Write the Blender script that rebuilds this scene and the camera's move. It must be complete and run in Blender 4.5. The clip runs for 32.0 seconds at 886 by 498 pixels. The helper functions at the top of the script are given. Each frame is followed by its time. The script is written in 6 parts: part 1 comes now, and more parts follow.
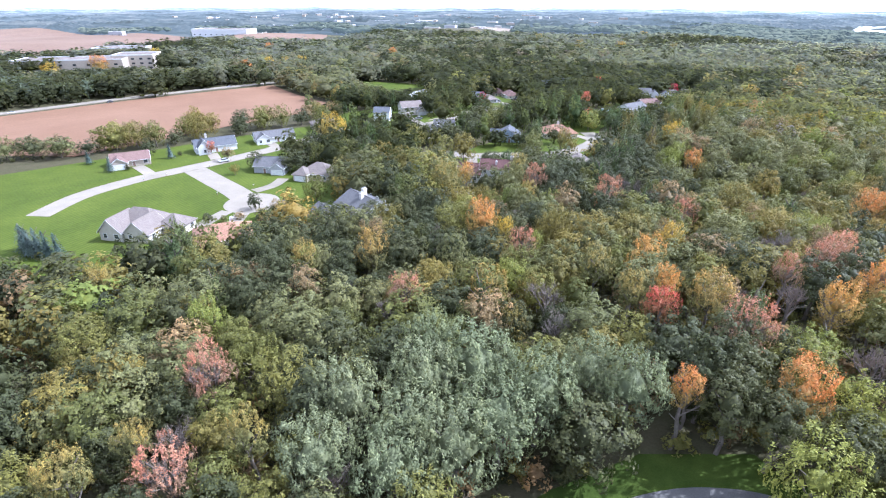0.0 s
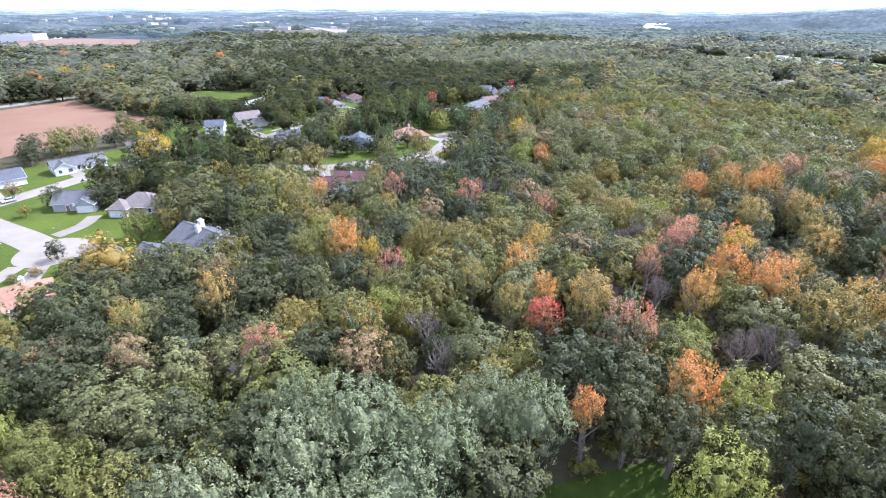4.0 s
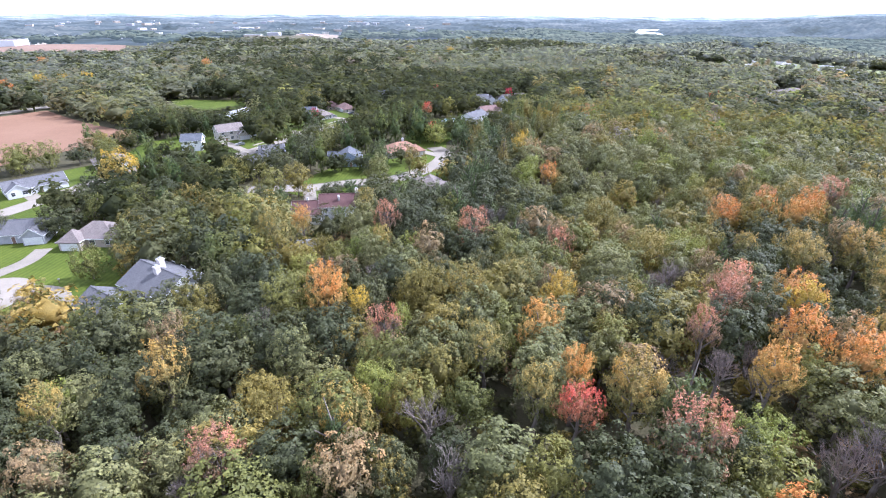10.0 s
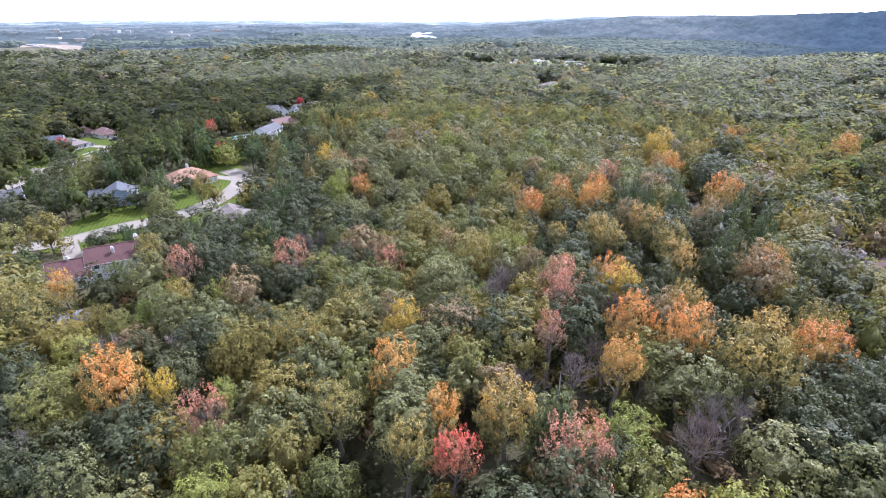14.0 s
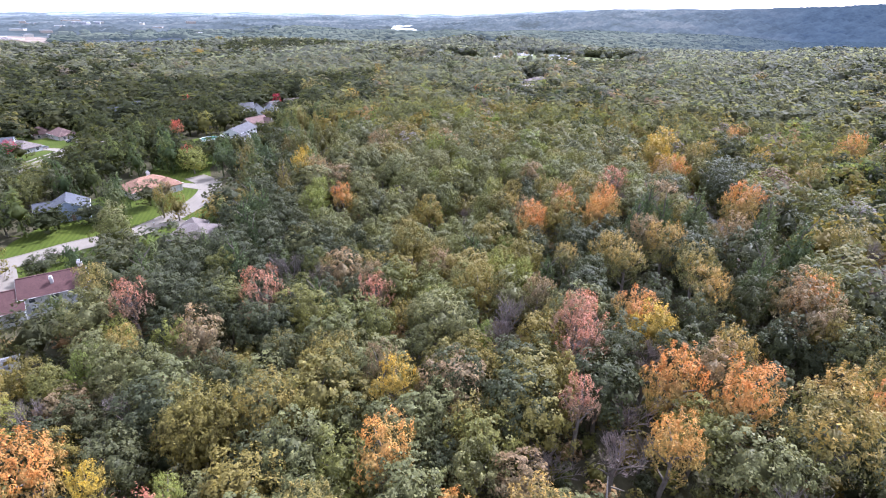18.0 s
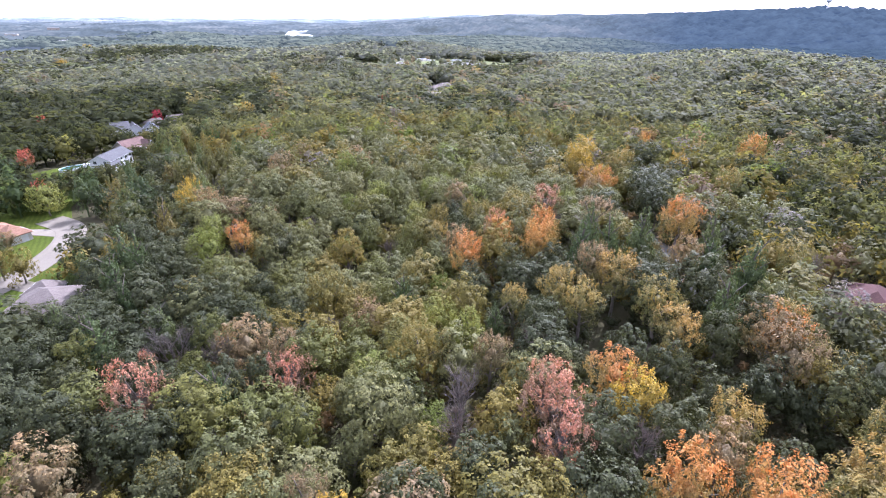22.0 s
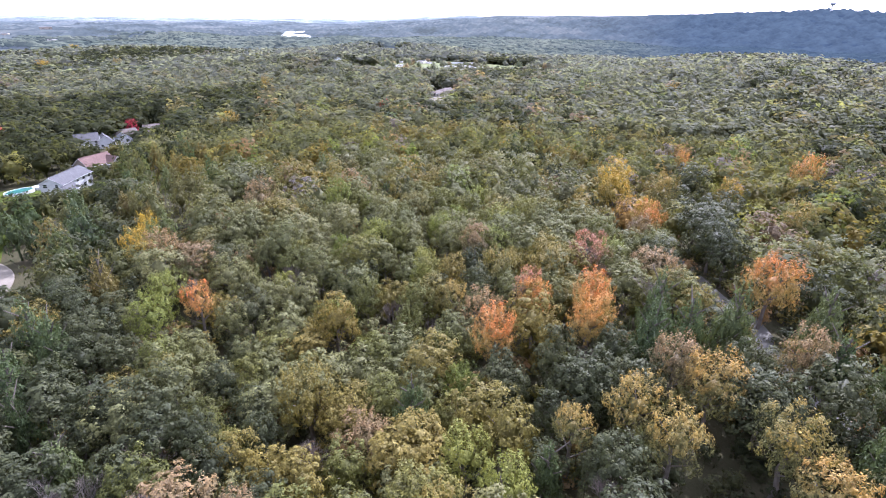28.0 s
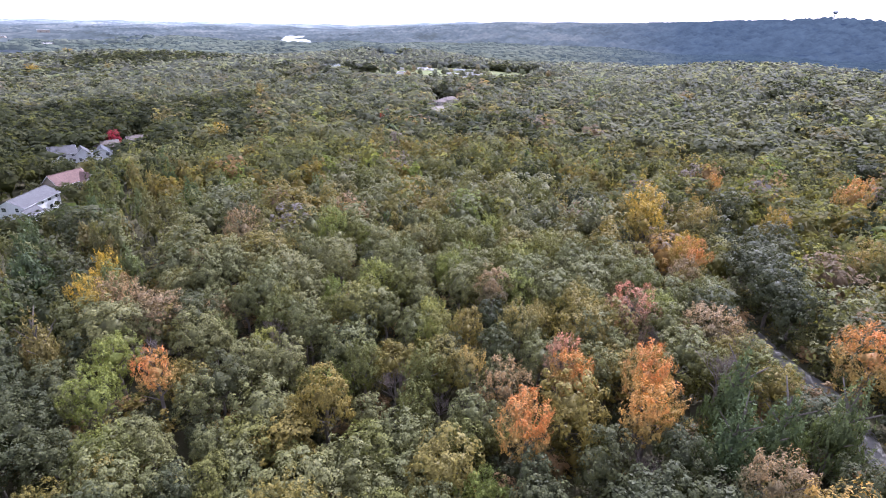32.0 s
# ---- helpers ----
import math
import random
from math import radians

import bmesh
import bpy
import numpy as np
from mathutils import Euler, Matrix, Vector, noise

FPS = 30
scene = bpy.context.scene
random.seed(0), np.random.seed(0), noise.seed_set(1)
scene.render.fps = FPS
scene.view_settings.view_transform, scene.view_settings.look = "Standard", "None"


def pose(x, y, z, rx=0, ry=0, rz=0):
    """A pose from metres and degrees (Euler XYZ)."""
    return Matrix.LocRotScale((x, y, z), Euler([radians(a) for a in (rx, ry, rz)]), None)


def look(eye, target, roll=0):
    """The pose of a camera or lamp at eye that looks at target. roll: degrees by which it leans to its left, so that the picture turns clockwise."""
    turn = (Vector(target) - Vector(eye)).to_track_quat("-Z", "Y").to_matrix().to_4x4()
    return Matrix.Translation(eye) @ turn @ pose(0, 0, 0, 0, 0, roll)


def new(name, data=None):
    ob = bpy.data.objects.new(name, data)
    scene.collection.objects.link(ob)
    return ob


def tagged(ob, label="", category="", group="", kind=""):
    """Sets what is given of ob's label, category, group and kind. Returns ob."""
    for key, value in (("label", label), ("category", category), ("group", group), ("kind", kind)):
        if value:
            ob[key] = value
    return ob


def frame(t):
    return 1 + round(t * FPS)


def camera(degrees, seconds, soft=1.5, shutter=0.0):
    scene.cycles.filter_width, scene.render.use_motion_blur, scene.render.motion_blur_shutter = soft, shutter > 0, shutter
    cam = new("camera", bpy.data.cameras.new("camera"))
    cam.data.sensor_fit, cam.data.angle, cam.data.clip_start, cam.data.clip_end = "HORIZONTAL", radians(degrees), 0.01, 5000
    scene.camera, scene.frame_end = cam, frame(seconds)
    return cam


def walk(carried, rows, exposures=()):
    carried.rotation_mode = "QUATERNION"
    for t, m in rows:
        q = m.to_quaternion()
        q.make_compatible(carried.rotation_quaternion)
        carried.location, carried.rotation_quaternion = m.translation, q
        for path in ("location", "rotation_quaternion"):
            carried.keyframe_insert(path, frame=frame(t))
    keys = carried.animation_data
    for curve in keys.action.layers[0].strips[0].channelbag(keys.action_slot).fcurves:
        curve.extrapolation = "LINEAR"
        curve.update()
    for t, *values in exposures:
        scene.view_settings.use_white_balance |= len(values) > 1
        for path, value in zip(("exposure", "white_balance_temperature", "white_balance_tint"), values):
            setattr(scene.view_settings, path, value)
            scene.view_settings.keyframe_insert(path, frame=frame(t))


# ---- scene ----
cam = camera(82.7, 32.0, 1.05)
PATH = [
    (0, (16.831, -3.489, 65.508), (16.079, -1.868, 64.609), 0.2),
    (0.5, (16.068, -2.525, 65.526), (15.402, -0.864, 64.633), 0.2),
    (1, (15.436, -1.437, 65.527), (14.959, 0.289, 64.636), 0.2),
    (1.5, (14.997, -0.218, 65.51), (14.675, 1.544, 64.622), 0.2),
    (2, (14.629, 1.106, 65.466), (14.355, 2.876, 64.576), 0.1),
    (2.5, (14.251, 2.607, 65.414), (13.993, 4.379, 64.524), 0.1),
    (4.5, (12.466, 9.652, 65.321), (12.224, 11.424, 64.426), 0.4),
    (5, (12.052, 11.391, 65.302), (11.813, 13.164, 64.408), 0.4),
    (5.5, (11.697, 13.102, 65.259), (11.46, 14.876, 64.366), 0.5),
    (6, (11.329, 14.827, 65.216), (11.094, 16.602, 64.324), 0.5),
    (6.5, (10.954, 16.535, 65.171), (10.722, 18.311, 64.281), 0.5),
    (7, (10.56, 18.23, 65.12), (10.331, 20.007, 64.231), 0.6),
    (7.5, (10.165, 20.047, 65.062), (9.938, 21.825, 64.174), 0.6),
    (8, (9.827, 21.877, 64.986), (9.602, 23.655, 64.098), 0.6),
    (8.5, (9.481, 23.664, 64.922), (9.256, 25.443, 64.036), 0.6),
    (9, (9.108, 25.452, 64.848), (8.883, 27.23, 63.962), 0.5),
    (9.5, (8.656, 27.102, 64.78), (8.434, 28.884, 63.898), 0.5),
    (10, (8.149, 28.835, 64.736), (7.93, 30.619, 63.858), 0.5),
    (10.5, (7.686, 30.549, 64.729), (7.476, 32.334, 63.852), 0.5),
    (11, (7.255, 32.136, 64.772), (7.082, 33.927, 63.898), 0.6),
    (11.5, (6.942, 33.556, 64.847), (6.894, 35.355, 63.976), 0.6),
    (12, (6.77, 34.771, 64.926), (6.843, 36.572, 64.059), 0.6),
    (12.5, (6.655, 36.019, 64.979), (6.849, 37.813, 64.115), 0.5),
    (13, (6.553, 37.31, 64.986), (6.862, 39.088, 64.125), 0.5),
    (13.5, (6.512, 38.667, 64.966), (6.926, 40.425, 64.106), 0.5),
    (14, (6.487, 40.095, 64.943), (6.979, 41.834, 64.085), 0.5),
    (14.5, (6.561, 41.641, 64.925), (7.084, 43.37, 64.066), 0.5),
    (16.5, (7.668, 49.51, 64.55), (8.212, 51.228, 63.682), 0.5),
    (17, (8.083, 52.056, 64.482), (8.631, 53.771, 63.612), 0.5),
    (17.5, (8.484, 54.906, 64.487), (9.036, 56.618, 63.612), 0.7),
    (18, (8.897, 57.699, 64.454), (9.451, 59.408, 63.575), 0.8),
    (18.5, (9.451, 60.542, 64.405), (10.008, 62.25, 63.527), 0.8),
    (19, (10.009, 63.305, 64.373), (10.569, 65.013, 63.497), 0.8),
    (19.5, (10.483, 65.935, 64.367), (11.049, 67.643, 63.493), 0.9),
    (20, (10.94, 68.486, 64.38), (11.527, 70.187, 63.507), 0.9),
    (20.5, (11.364, 70.943, 64.403), (12.047, 72.61, 63.535), 0.9),
    (21, (11.935, 73.215, 64.454), (12.751, 74.824, 63.591), 0.8),
    (21.5, (12.688, 75.481, 64.508), (13.546, 77.069, 63.648), 0.8),
    (22, (13.494, 77.841, 64.556), (14.36, 79.425, 63.696), 0.9),
    (22.5, (14.36, 80.284, 64.613), (15.23, 81.866, 63.752), 1.0),
    (23, (15.317, 82.813, 64.715), (16.189, 84.392, 63.852), 1.0),
    (23.5, (16.313, 85.384, 64.815), (17.187, 86.962, 63.951), 1.0),
    (24, (17.299, 88.05, 64.838), (18.173, 89.627, 63.973), 1.0),
    (24.5, (18.294, 90.667, 64.788), (19.168, 92.244, 63.924), 1.1),
    (25, (19.323, 93.277, 64.743), (20.199, 94.854, 63.879), 1.1),
    (25.5, (20.397, 95.962, 64.679), (21.274, 97.54, 63.817), 1.1),
    (27.5, (24.796, 106.768, 64.093), (25.671, 108.349, 63.236), 1.1),
    (28, (25.804, 109.418, 64.056), (26.679, 110.999, 63.199), 1.2),
    (28.5, (26.803, 112.052, 64.049), (27.679, 113.634, 63.194), 1.2),
    (29, (27.771, 114.626, 64.055), (28.647, 116.208, 63.202), 1.3),
    (29.5, (28.723, 117.247, 64.05), (29.601, 118.829, 63.198), 1.4),
    (30, (29.812, 119.873, 64.06), (30.691, 121.455, 63.209), 1.4),
    (30.5, (30.978, 122.428, 64.057), (31.856, 124.013, 63.209), 1.4),
    (31, (32.074, 124.912, 64.057), (32.952, 126.497, 63.211), 1.4),
    (31.5, (33.016, 127.444, 64.101), (33.896, 129.03, 63.259), 1.5),
    (32, (33.863, 129.984, 64.145), (34.746, 131.57, 63.305), 1.6),
]
walk(cam, [(t, look(eye, target, roll)) for t, eye, target, roll in PATH], [(0.0, 1.75, 5160, 16), (2.0, 1.75, 5160, 17), (7.0, 1.78, 5240, 21), (12.0, 1.66, 5260, 21), (16.0, 1.57, 5300, 24), (19.0, 1.67, 5330, 25), (29.0, 1.69, 5380, 28), (32.0, 1.49, 5400, 29)])

# ---- world, sun, exposure ----
SUN_EL, SUN_AZ = radians(46), radians(57)
world = bpy.data.worlds.new("sky")
scene.world = world
world.use_nodes = True
wn = world.node_tree
wn.nodes.clear()
sky = wn.nodes.new("ShaderNodeTexSky")
sky.sky_type = "NISHITA"
sky.sun_disc = False
sky.sun_elevation, sky.sun_rotation = SUN_EL, SUN_AZ
sky.air_density, sky.dust_density, sky.ozone_density = 1.0, 1.2, 1.5
back = wn.nodes.new("ShaderNodeBackground")
back.inputs["Strength"].default_value = 0.122
wout = wn.nodes.new("ShaderNodeOutputWorld")
veil = wn.nodes.new("ShaderNodeMix")
veil.data_type = "RGBA"
veil.inputs[0].default_value = 0.6
veil.inputs[7].default_value = (7.8, 7.7, 7.7, 1)
wn.links.new(sky.outputs[0], veil.inputs[6])
wn.links.new(veil.outputs[2], back.inputs[0])
wn.links.new(back.outputs[0], wout.inputs[0])

sun = new("sun", bpy.data.lights.new("sun", "SUN"))
sun.data.energy, sun.data.angle, sun.data.color = 4.0, radians(0.6), (1.0, 0.965, 0.91)
sun_way = Vector((math.sin(SUN_AZ) * math.cos(SUN_EL), math.cos(SUN_AZ) * math.cos(SUN_EL), math.sin(SUN_EL)))
sun.matrix_world = look(sun_way * 500, (0, 0, 0))


# ---- materials ----
def shader(name):
    m = bpy.data.materials.new(name)
    m.use_nodes = True
    nt = m.node_tree
    nt.nodes.clear()
    out = nt.nodes.new("ShaderNodeOutputMaterial")
    bsdf = nt.nodes.new("ShaderNodeBsdfPrincipled")
    nt.links.new(bsdf.outputs[0], out.inputs[0])
    return m, nt, bsdf, out


def noise_node(nt, scale, detail=4.0, rough=0.6, coords=None):
    n = nt.nodes.new("ShaderNodeTexNoise")
    n.inputs["Scale"].default_value, n.inputs["Detail"].default_value = scale, detail
    n.inputs["Roughness"].default_value = rough
    if coords is not None:
        nt.links.new(coords, n.inputs["Vector"])
    return n


def ramp(nt, source, stops):
    r = nt.nodes.new("ShaderNodeValToRGB")
    els = r.color_ramp.elements
    while len(els) < len(stops):
        els.new(0.5)
    for e, (p, c) in zip(els, stops):
        e.position, e.color = p, (*c, 1)
    nt.links.new(source, r.inputs[0])
    return r.outputs[0]


def mixed(nt, kind, factor, a, b):
    n = nt.nodes.new("ShaderNodeMix")
    n.data_type, n.blend_type = "RGBA", kind
    for sock, v in ((n.inputs[0], factor), (n.inputs[6], a), (n.inputs[7], b)):
        if isinstance(v, (int, float)):
            sock.default_value = v
        elif isinstance(v, tuple):
            sock.default_value = (*v, 1)
        else:
            nt.links.new(v, sock)
    return n.outputs[2]


def bump(nt, height, strength, distance, bsdf):
    b = nt.nodes.new("ShaderNodeBump")
    b.inputs["Strength"].default_value, b.inputs["Distance"].default_value = strength, distance
    nt.links.new(height, b.inputs["Height"])
    nt.links.new(b.outputs[0], bsdf.inputs["Normal"])


def plain(name, dark, light, rough=0.7, scale=2.0, fine=25.0, relief=0.3, spec=0.3, metal=0.0, space="Object"):
    """A surface that varies between two colours at two scales, with fine relief."""
    m, nt, bsdf, _ = shader(name)
    tc = nt.nodes.new("ShaderNodeTexCoord").outputs[space]
    big, small = noise_node(nt, scale, 5.0, 0.6, tc), noise_node(nt, fine, 3.0, 0.7, tc)
    info = nt.nodes.new("ShaderNodeObjectInfo")
    col = ramp(nt, big.outputs[0], [(0.3, dark), (0.7, light)])
    grain = ramp(nt, small.outputs[0], [(0.25, (0.72, 0.72, 0.72)), (0.75, (1.18, 1.18, 1.18))])
    col = mixed(nt, "MULTIPLY", 0.8, col, grain)
    own = ramp(nt, info.outputs["Random"], [(0.0, (0.9, 0.9, 0.9)), (1.0, (1.06, 1.06, 1.06))])
    nt.links.new(mixed(nt, "MULTIPLY", 1.0, col, own), bsdf.inputs["Base Color"])
    bsdf.inputs["Roughness"].default_value, bsdf.inputs["Metallic"].default_value = rough, metal
    bsdf.inputs["Specular IOR Level"].default_value = spec
    bump(nt, small.outputs[0], relief, 0.02, bsdf)
    return m


def leafy(name, stops, leak=0.25, own=True, patch=0.35, spec=0.16, under=None, speckle=0.8, relief=True):
    """Foliage: the tint differs from tree to tree, from bough to bough and from leaf to leaf; some light passes through."""
    m, nt, bsdf, out = shader(name)
    tc = nt.nodes.new("ShaderNodeTexCoord").outputs["Object"]
    geo = nt.nodes.new("ShaderNodeNewGeometry")
    if own:
        tree = ramp(nt, nt.nodes.new("ShaderNodeObjectInfo").outputs["Random"], stops)
    else:
        attr = nt.nodes.new("ShaderNodeAttribute")
        attr.attribute_name = "tint"
        tree = attr.outputs["Color"]
    boughs = noise_node(nt, 0.45, 3.0, 0.6, tc)
    if under:
        part_turned = noise_node(nt, 0.8, 3.0, 0.6, tc)
        sep = nt.nodes.new("ShaderNodeSeparateXYZ")
        nt.links.new(tc, sep.inputs[0])
        rise = nt.nodes.new("ShaderNodeMath")
        rise.operation = "MULTIPLY_ADD"
        rise.inputs[1].default_value = 0.26
        nt.links.new(sep.outputs[2], rise.inputs[0])
        nt.links.new(part_turned.outputs[0], rise.inputs[2])
        share = ramp(nt, rise.outputs[0], [(0.69, (0.85, 0.85, 0.85)), (0.93, (0.0, 0.0, 0.0))])
        tree = mixed(nt, "MIX", share, tree, under)
    tone = ramp(nt, boughs.outputs[0], [(0.3, (0.72, 0.7, 0.66)), (0.5, (1, 1, 1)), (0.72, (1.35, 1.22, 0.92))])
    col = mixed(nt, "MULTIPLY", patch * 2, tree, tone)
    leaf = ramp(nt, geo.outputs["Random Per Island"], [(0.0, (0.68, 0.7, 0.7)), (0.55, (1.0, 0.98, 0.96)), (1.0, (1.5, 1.45, 1.3))])
    col = mixed(nt, "MULTIPLY", speckle, col, leaf)
    fine = noise_node(nt, 5.5, 3.0, 0.75, tc)
    grain = ramp(nt, fine.outputs[0], [(0.3, (0.74, 0.74, 0.74)), (0.68, (1.3, 1.3, 1.28))])
    col = mixed(nt, "MULTIPLY", speckle, col, grain)
    nt.links.new(col, bsdf.inputs["Base Color"])
    bsdf.inputs["Roughness"].default_value = 0.55
    bsdf.inputs["Specular IOR Level"].default_value = spec
    if relief:
        bump(nt, fine.outputs[0], 0.6, 0.2, bsdf)
    thin = nt.nodes.new("ShaderNodeBsdfTranslucent")
    nt.links.new(mixed(nt, "MULTIPLY", 1.0, col, (1.32, 1.3, 0.8)), thin.inputs[0])
    mix = nt.nodes.new("ShaderNodeMixShader")
    mix.inputs[0].default_value = leak
    nt.links.new(bsdf.outputs[0], mix.inputs[1])
    nt.links.new(thin.outputs[0], mix.inputs[2])
    nt.links.new(mix.outputs[0], out.inputs[0])
    return m


def tri(a, b, c):
    return [(0.0, a), (0.5, b), (1.0, c)]


LEAF_STOPS = {
    "green": tri((0.084, 0.090, 0.026), (0.107, 0.109, 0.029), (0.130, 0.123, 0.032)),
    "grey_green": tri((0.100, 0.105, 0.042), (0.119, 0.120, 0.048), (0.136, 0.132, 0.053)),
    "olive": tri((0.122, 0.107, 0.028), (0.146, 0.121, 0.031), (0.168, 0.132, 0.033)),
    "lime": tri((0.125, 0.150, 0.034), (0.158, 0.172, 0.038), (0.180, 0.178, 0.040)),
    "dark": tri((0.042, 0.048, 0.022), (0.051, 0.057, 0.025), (0.064, 0.067, 0.028)),
    "pine": tri((0.056, 0.078, 0.032), (0.070, 0.092, 0.036), (0.090, 0.106, 0.040)),
    "larch": tri((0.090, 0.092, 0.033), (0.112, 0.106, 0.036), (0.142, 0.116, 0.038)),
    "willow": tri((0.120, 0.138, 0.072), (0.135, 0.150, 0.080), (0.146, 0.158, 0.085)),
    "spruce": tri((0.045, 0.068, 0.060), (0.058, 0.082, 0.074), (0.072, 0.096, 0.088)),
    "yellow": tri((0.30, 0.190, 0.020), (0.34, 0.225, 0.022), (0.36, 0.245, 0.025)),
    "gold": tri((0.190, 0.150, 0.042), (0.240, 0.172, 0.045), (0.30, 0.185, 0.05)),
    "orange": tri((0.37, 0.135, 0.040), (0.41, 0.165, 0.045), (0.38, 0.185, 0.045)),
    "pink": tri((0.31, 0.135, 0.090), (0.35, 0.150, 0.100), (0.35, 0.175, 0.105)),
    "red": tri((0.36, 0.075, 0.050), (0.41, 0.085, 0.060), (0.40, 0.105, 0.055)),
    "crimson": tri((0.28, 0.020, 0.045), (0.32, 0.024, 0.052), (0.28, 0.028, 0.045)),
    "tan": tri((0.165, 0.115, 0.062), (0.20, 0.135, 0.070), (0.235, 0.152, 0.072)),
    "twig": tri((0.16, 0.138, 0.135), (0.185, 0.155, 0.15), (0.21, 0.168, 0.16)),
}
TURNING = {"yellow": (0.19, 0.16, 0.05), "orange": (0.26, 0.205, 0.07), "red": (0.24, 0.13, 0.07), "pink": (0.18, 0.135, 0.09), "tan": (0.13, 0.115, 0.06), "gold": (0.11, 0.12, 0.05)}
LEAF = {k: leafy("foliage_" + k, v, under=TURNING.get(k)) for k, v in LEAF_STOPS.items()}
WOODS = leafy("foliage_woods", [], 0.36, own=False, speckle=0.4)
MID_WOODS = leafy("foliage_middle_woods", [], 0.58, False, 0.3, 0.05, speckle=0.15, relief=False)
FAR_WOODS = leafy("foliage_far_woods", [], 0.66, False, 0.2, 0.03, speckle=0.06, relief=False)
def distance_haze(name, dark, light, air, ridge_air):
    """The far backdrop: woods with the lit air painted in as glow; the shaded ridge to the east is coloured darker."""
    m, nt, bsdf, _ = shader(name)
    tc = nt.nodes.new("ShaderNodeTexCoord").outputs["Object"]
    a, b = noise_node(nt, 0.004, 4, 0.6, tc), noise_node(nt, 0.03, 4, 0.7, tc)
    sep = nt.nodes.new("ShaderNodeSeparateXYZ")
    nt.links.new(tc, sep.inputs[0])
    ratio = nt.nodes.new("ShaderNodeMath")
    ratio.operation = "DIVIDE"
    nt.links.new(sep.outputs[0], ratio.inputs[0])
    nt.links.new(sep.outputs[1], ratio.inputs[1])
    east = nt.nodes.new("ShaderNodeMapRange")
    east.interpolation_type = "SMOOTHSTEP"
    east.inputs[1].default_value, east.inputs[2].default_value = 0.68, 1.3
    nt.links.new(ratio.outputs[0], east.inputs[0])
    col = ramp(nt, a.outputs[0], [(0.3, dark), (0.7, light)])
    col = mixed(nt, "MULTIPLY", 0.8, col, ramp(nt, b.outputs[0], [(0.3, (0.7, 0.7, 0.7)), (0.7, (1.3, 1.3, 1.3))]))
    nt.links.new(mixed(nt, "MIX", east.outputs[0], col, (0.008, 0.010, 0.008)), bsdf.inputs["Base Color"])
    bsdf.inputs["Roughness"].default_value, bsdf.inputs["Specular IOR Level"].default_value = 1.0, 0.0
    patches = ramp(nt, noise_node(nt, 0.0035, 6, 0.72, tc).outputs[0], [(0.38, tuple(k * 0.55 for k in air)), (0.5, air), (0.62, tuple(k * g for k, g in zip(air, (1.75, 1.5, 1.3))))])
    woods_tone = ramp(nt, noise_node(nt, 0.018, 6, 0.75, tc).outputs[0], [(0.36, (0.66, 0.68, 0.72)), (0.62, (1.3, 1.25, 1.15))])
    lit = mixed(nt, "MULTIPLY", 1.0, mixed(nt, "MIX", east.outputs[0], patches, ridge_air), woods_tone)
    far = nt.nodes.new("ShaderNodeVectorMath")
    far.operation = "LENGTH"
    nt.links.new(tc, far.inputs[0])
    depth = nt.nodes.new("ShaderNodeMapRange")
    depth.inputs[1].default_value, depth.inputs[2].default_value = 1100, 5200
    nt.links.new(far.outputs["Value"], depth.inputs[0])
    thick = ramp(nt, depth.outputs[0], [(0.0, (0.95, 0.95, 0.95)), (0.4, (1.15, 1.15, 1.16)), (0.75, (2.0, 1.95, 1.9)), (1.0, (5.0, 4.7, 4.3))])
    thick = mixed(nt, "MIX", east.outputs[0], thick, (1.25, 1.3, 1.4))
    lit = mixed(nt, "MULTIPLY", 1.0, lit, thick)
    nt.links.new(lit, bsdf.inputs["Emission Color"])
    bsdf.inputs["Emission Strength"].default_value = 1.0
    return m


HAZE = distance_haze("haze_glow_hills", (0.018, 0.022, 0.017), (0.032, 0.035, 0.026), (0.049, 0.062, 0.079), (0.027, 0.039, 0.055))
# the same painted haze for the standing woods from 1150 m out
DISTANT = distance_haze("haze_glow_woods", (0.045, 0.054, 0.036), (0.085, 0.088, 0.055), (0.033, 0.044, 0.050), (0.026, 0.038, 0.050))
BARK = plain("bark", (0.09, 0.075, 0.06), (0.2, 0.17, 0.14), 0.9, 1.5, 12, 0.6)


def ground_material():
    m, nt, bsdf, _ = shader("forest_floor")
    tc = nt.nodes.new("ShaderNodeTexCoord").outputs["Object"]
    a, b, c = noise_node(nt, 0.02, 5, 0.6, tc), noise_node(nt, 0.25, 5, 0.7, tc), noise_node(nt, 3.0, 4, 0.7, tc)
    low = ramp(nt, b.outputs[0], [(0.3, (0.034, 0.036, 0.018)), (0.6, (0.065, 0.052, 0.034))])
    high = ramp(nt, c.outputs[0], [(0.3, (0.036, 0.040, 0.018)), (0.7, (0.075, 0.068, 0.036))])
    nt.links.new(mixed(nt, "MIX", a.outputs[0], low, high), bsdf.inputs["Base Color"])
    bsdf.inputs["Roughness"].default_value, bsdf.inputs["Specular IOR Level"].default_value = 0.95, 0.05
    bump(nt, c.outputs[0], 0.8, 0.15, bsdf)
    return m


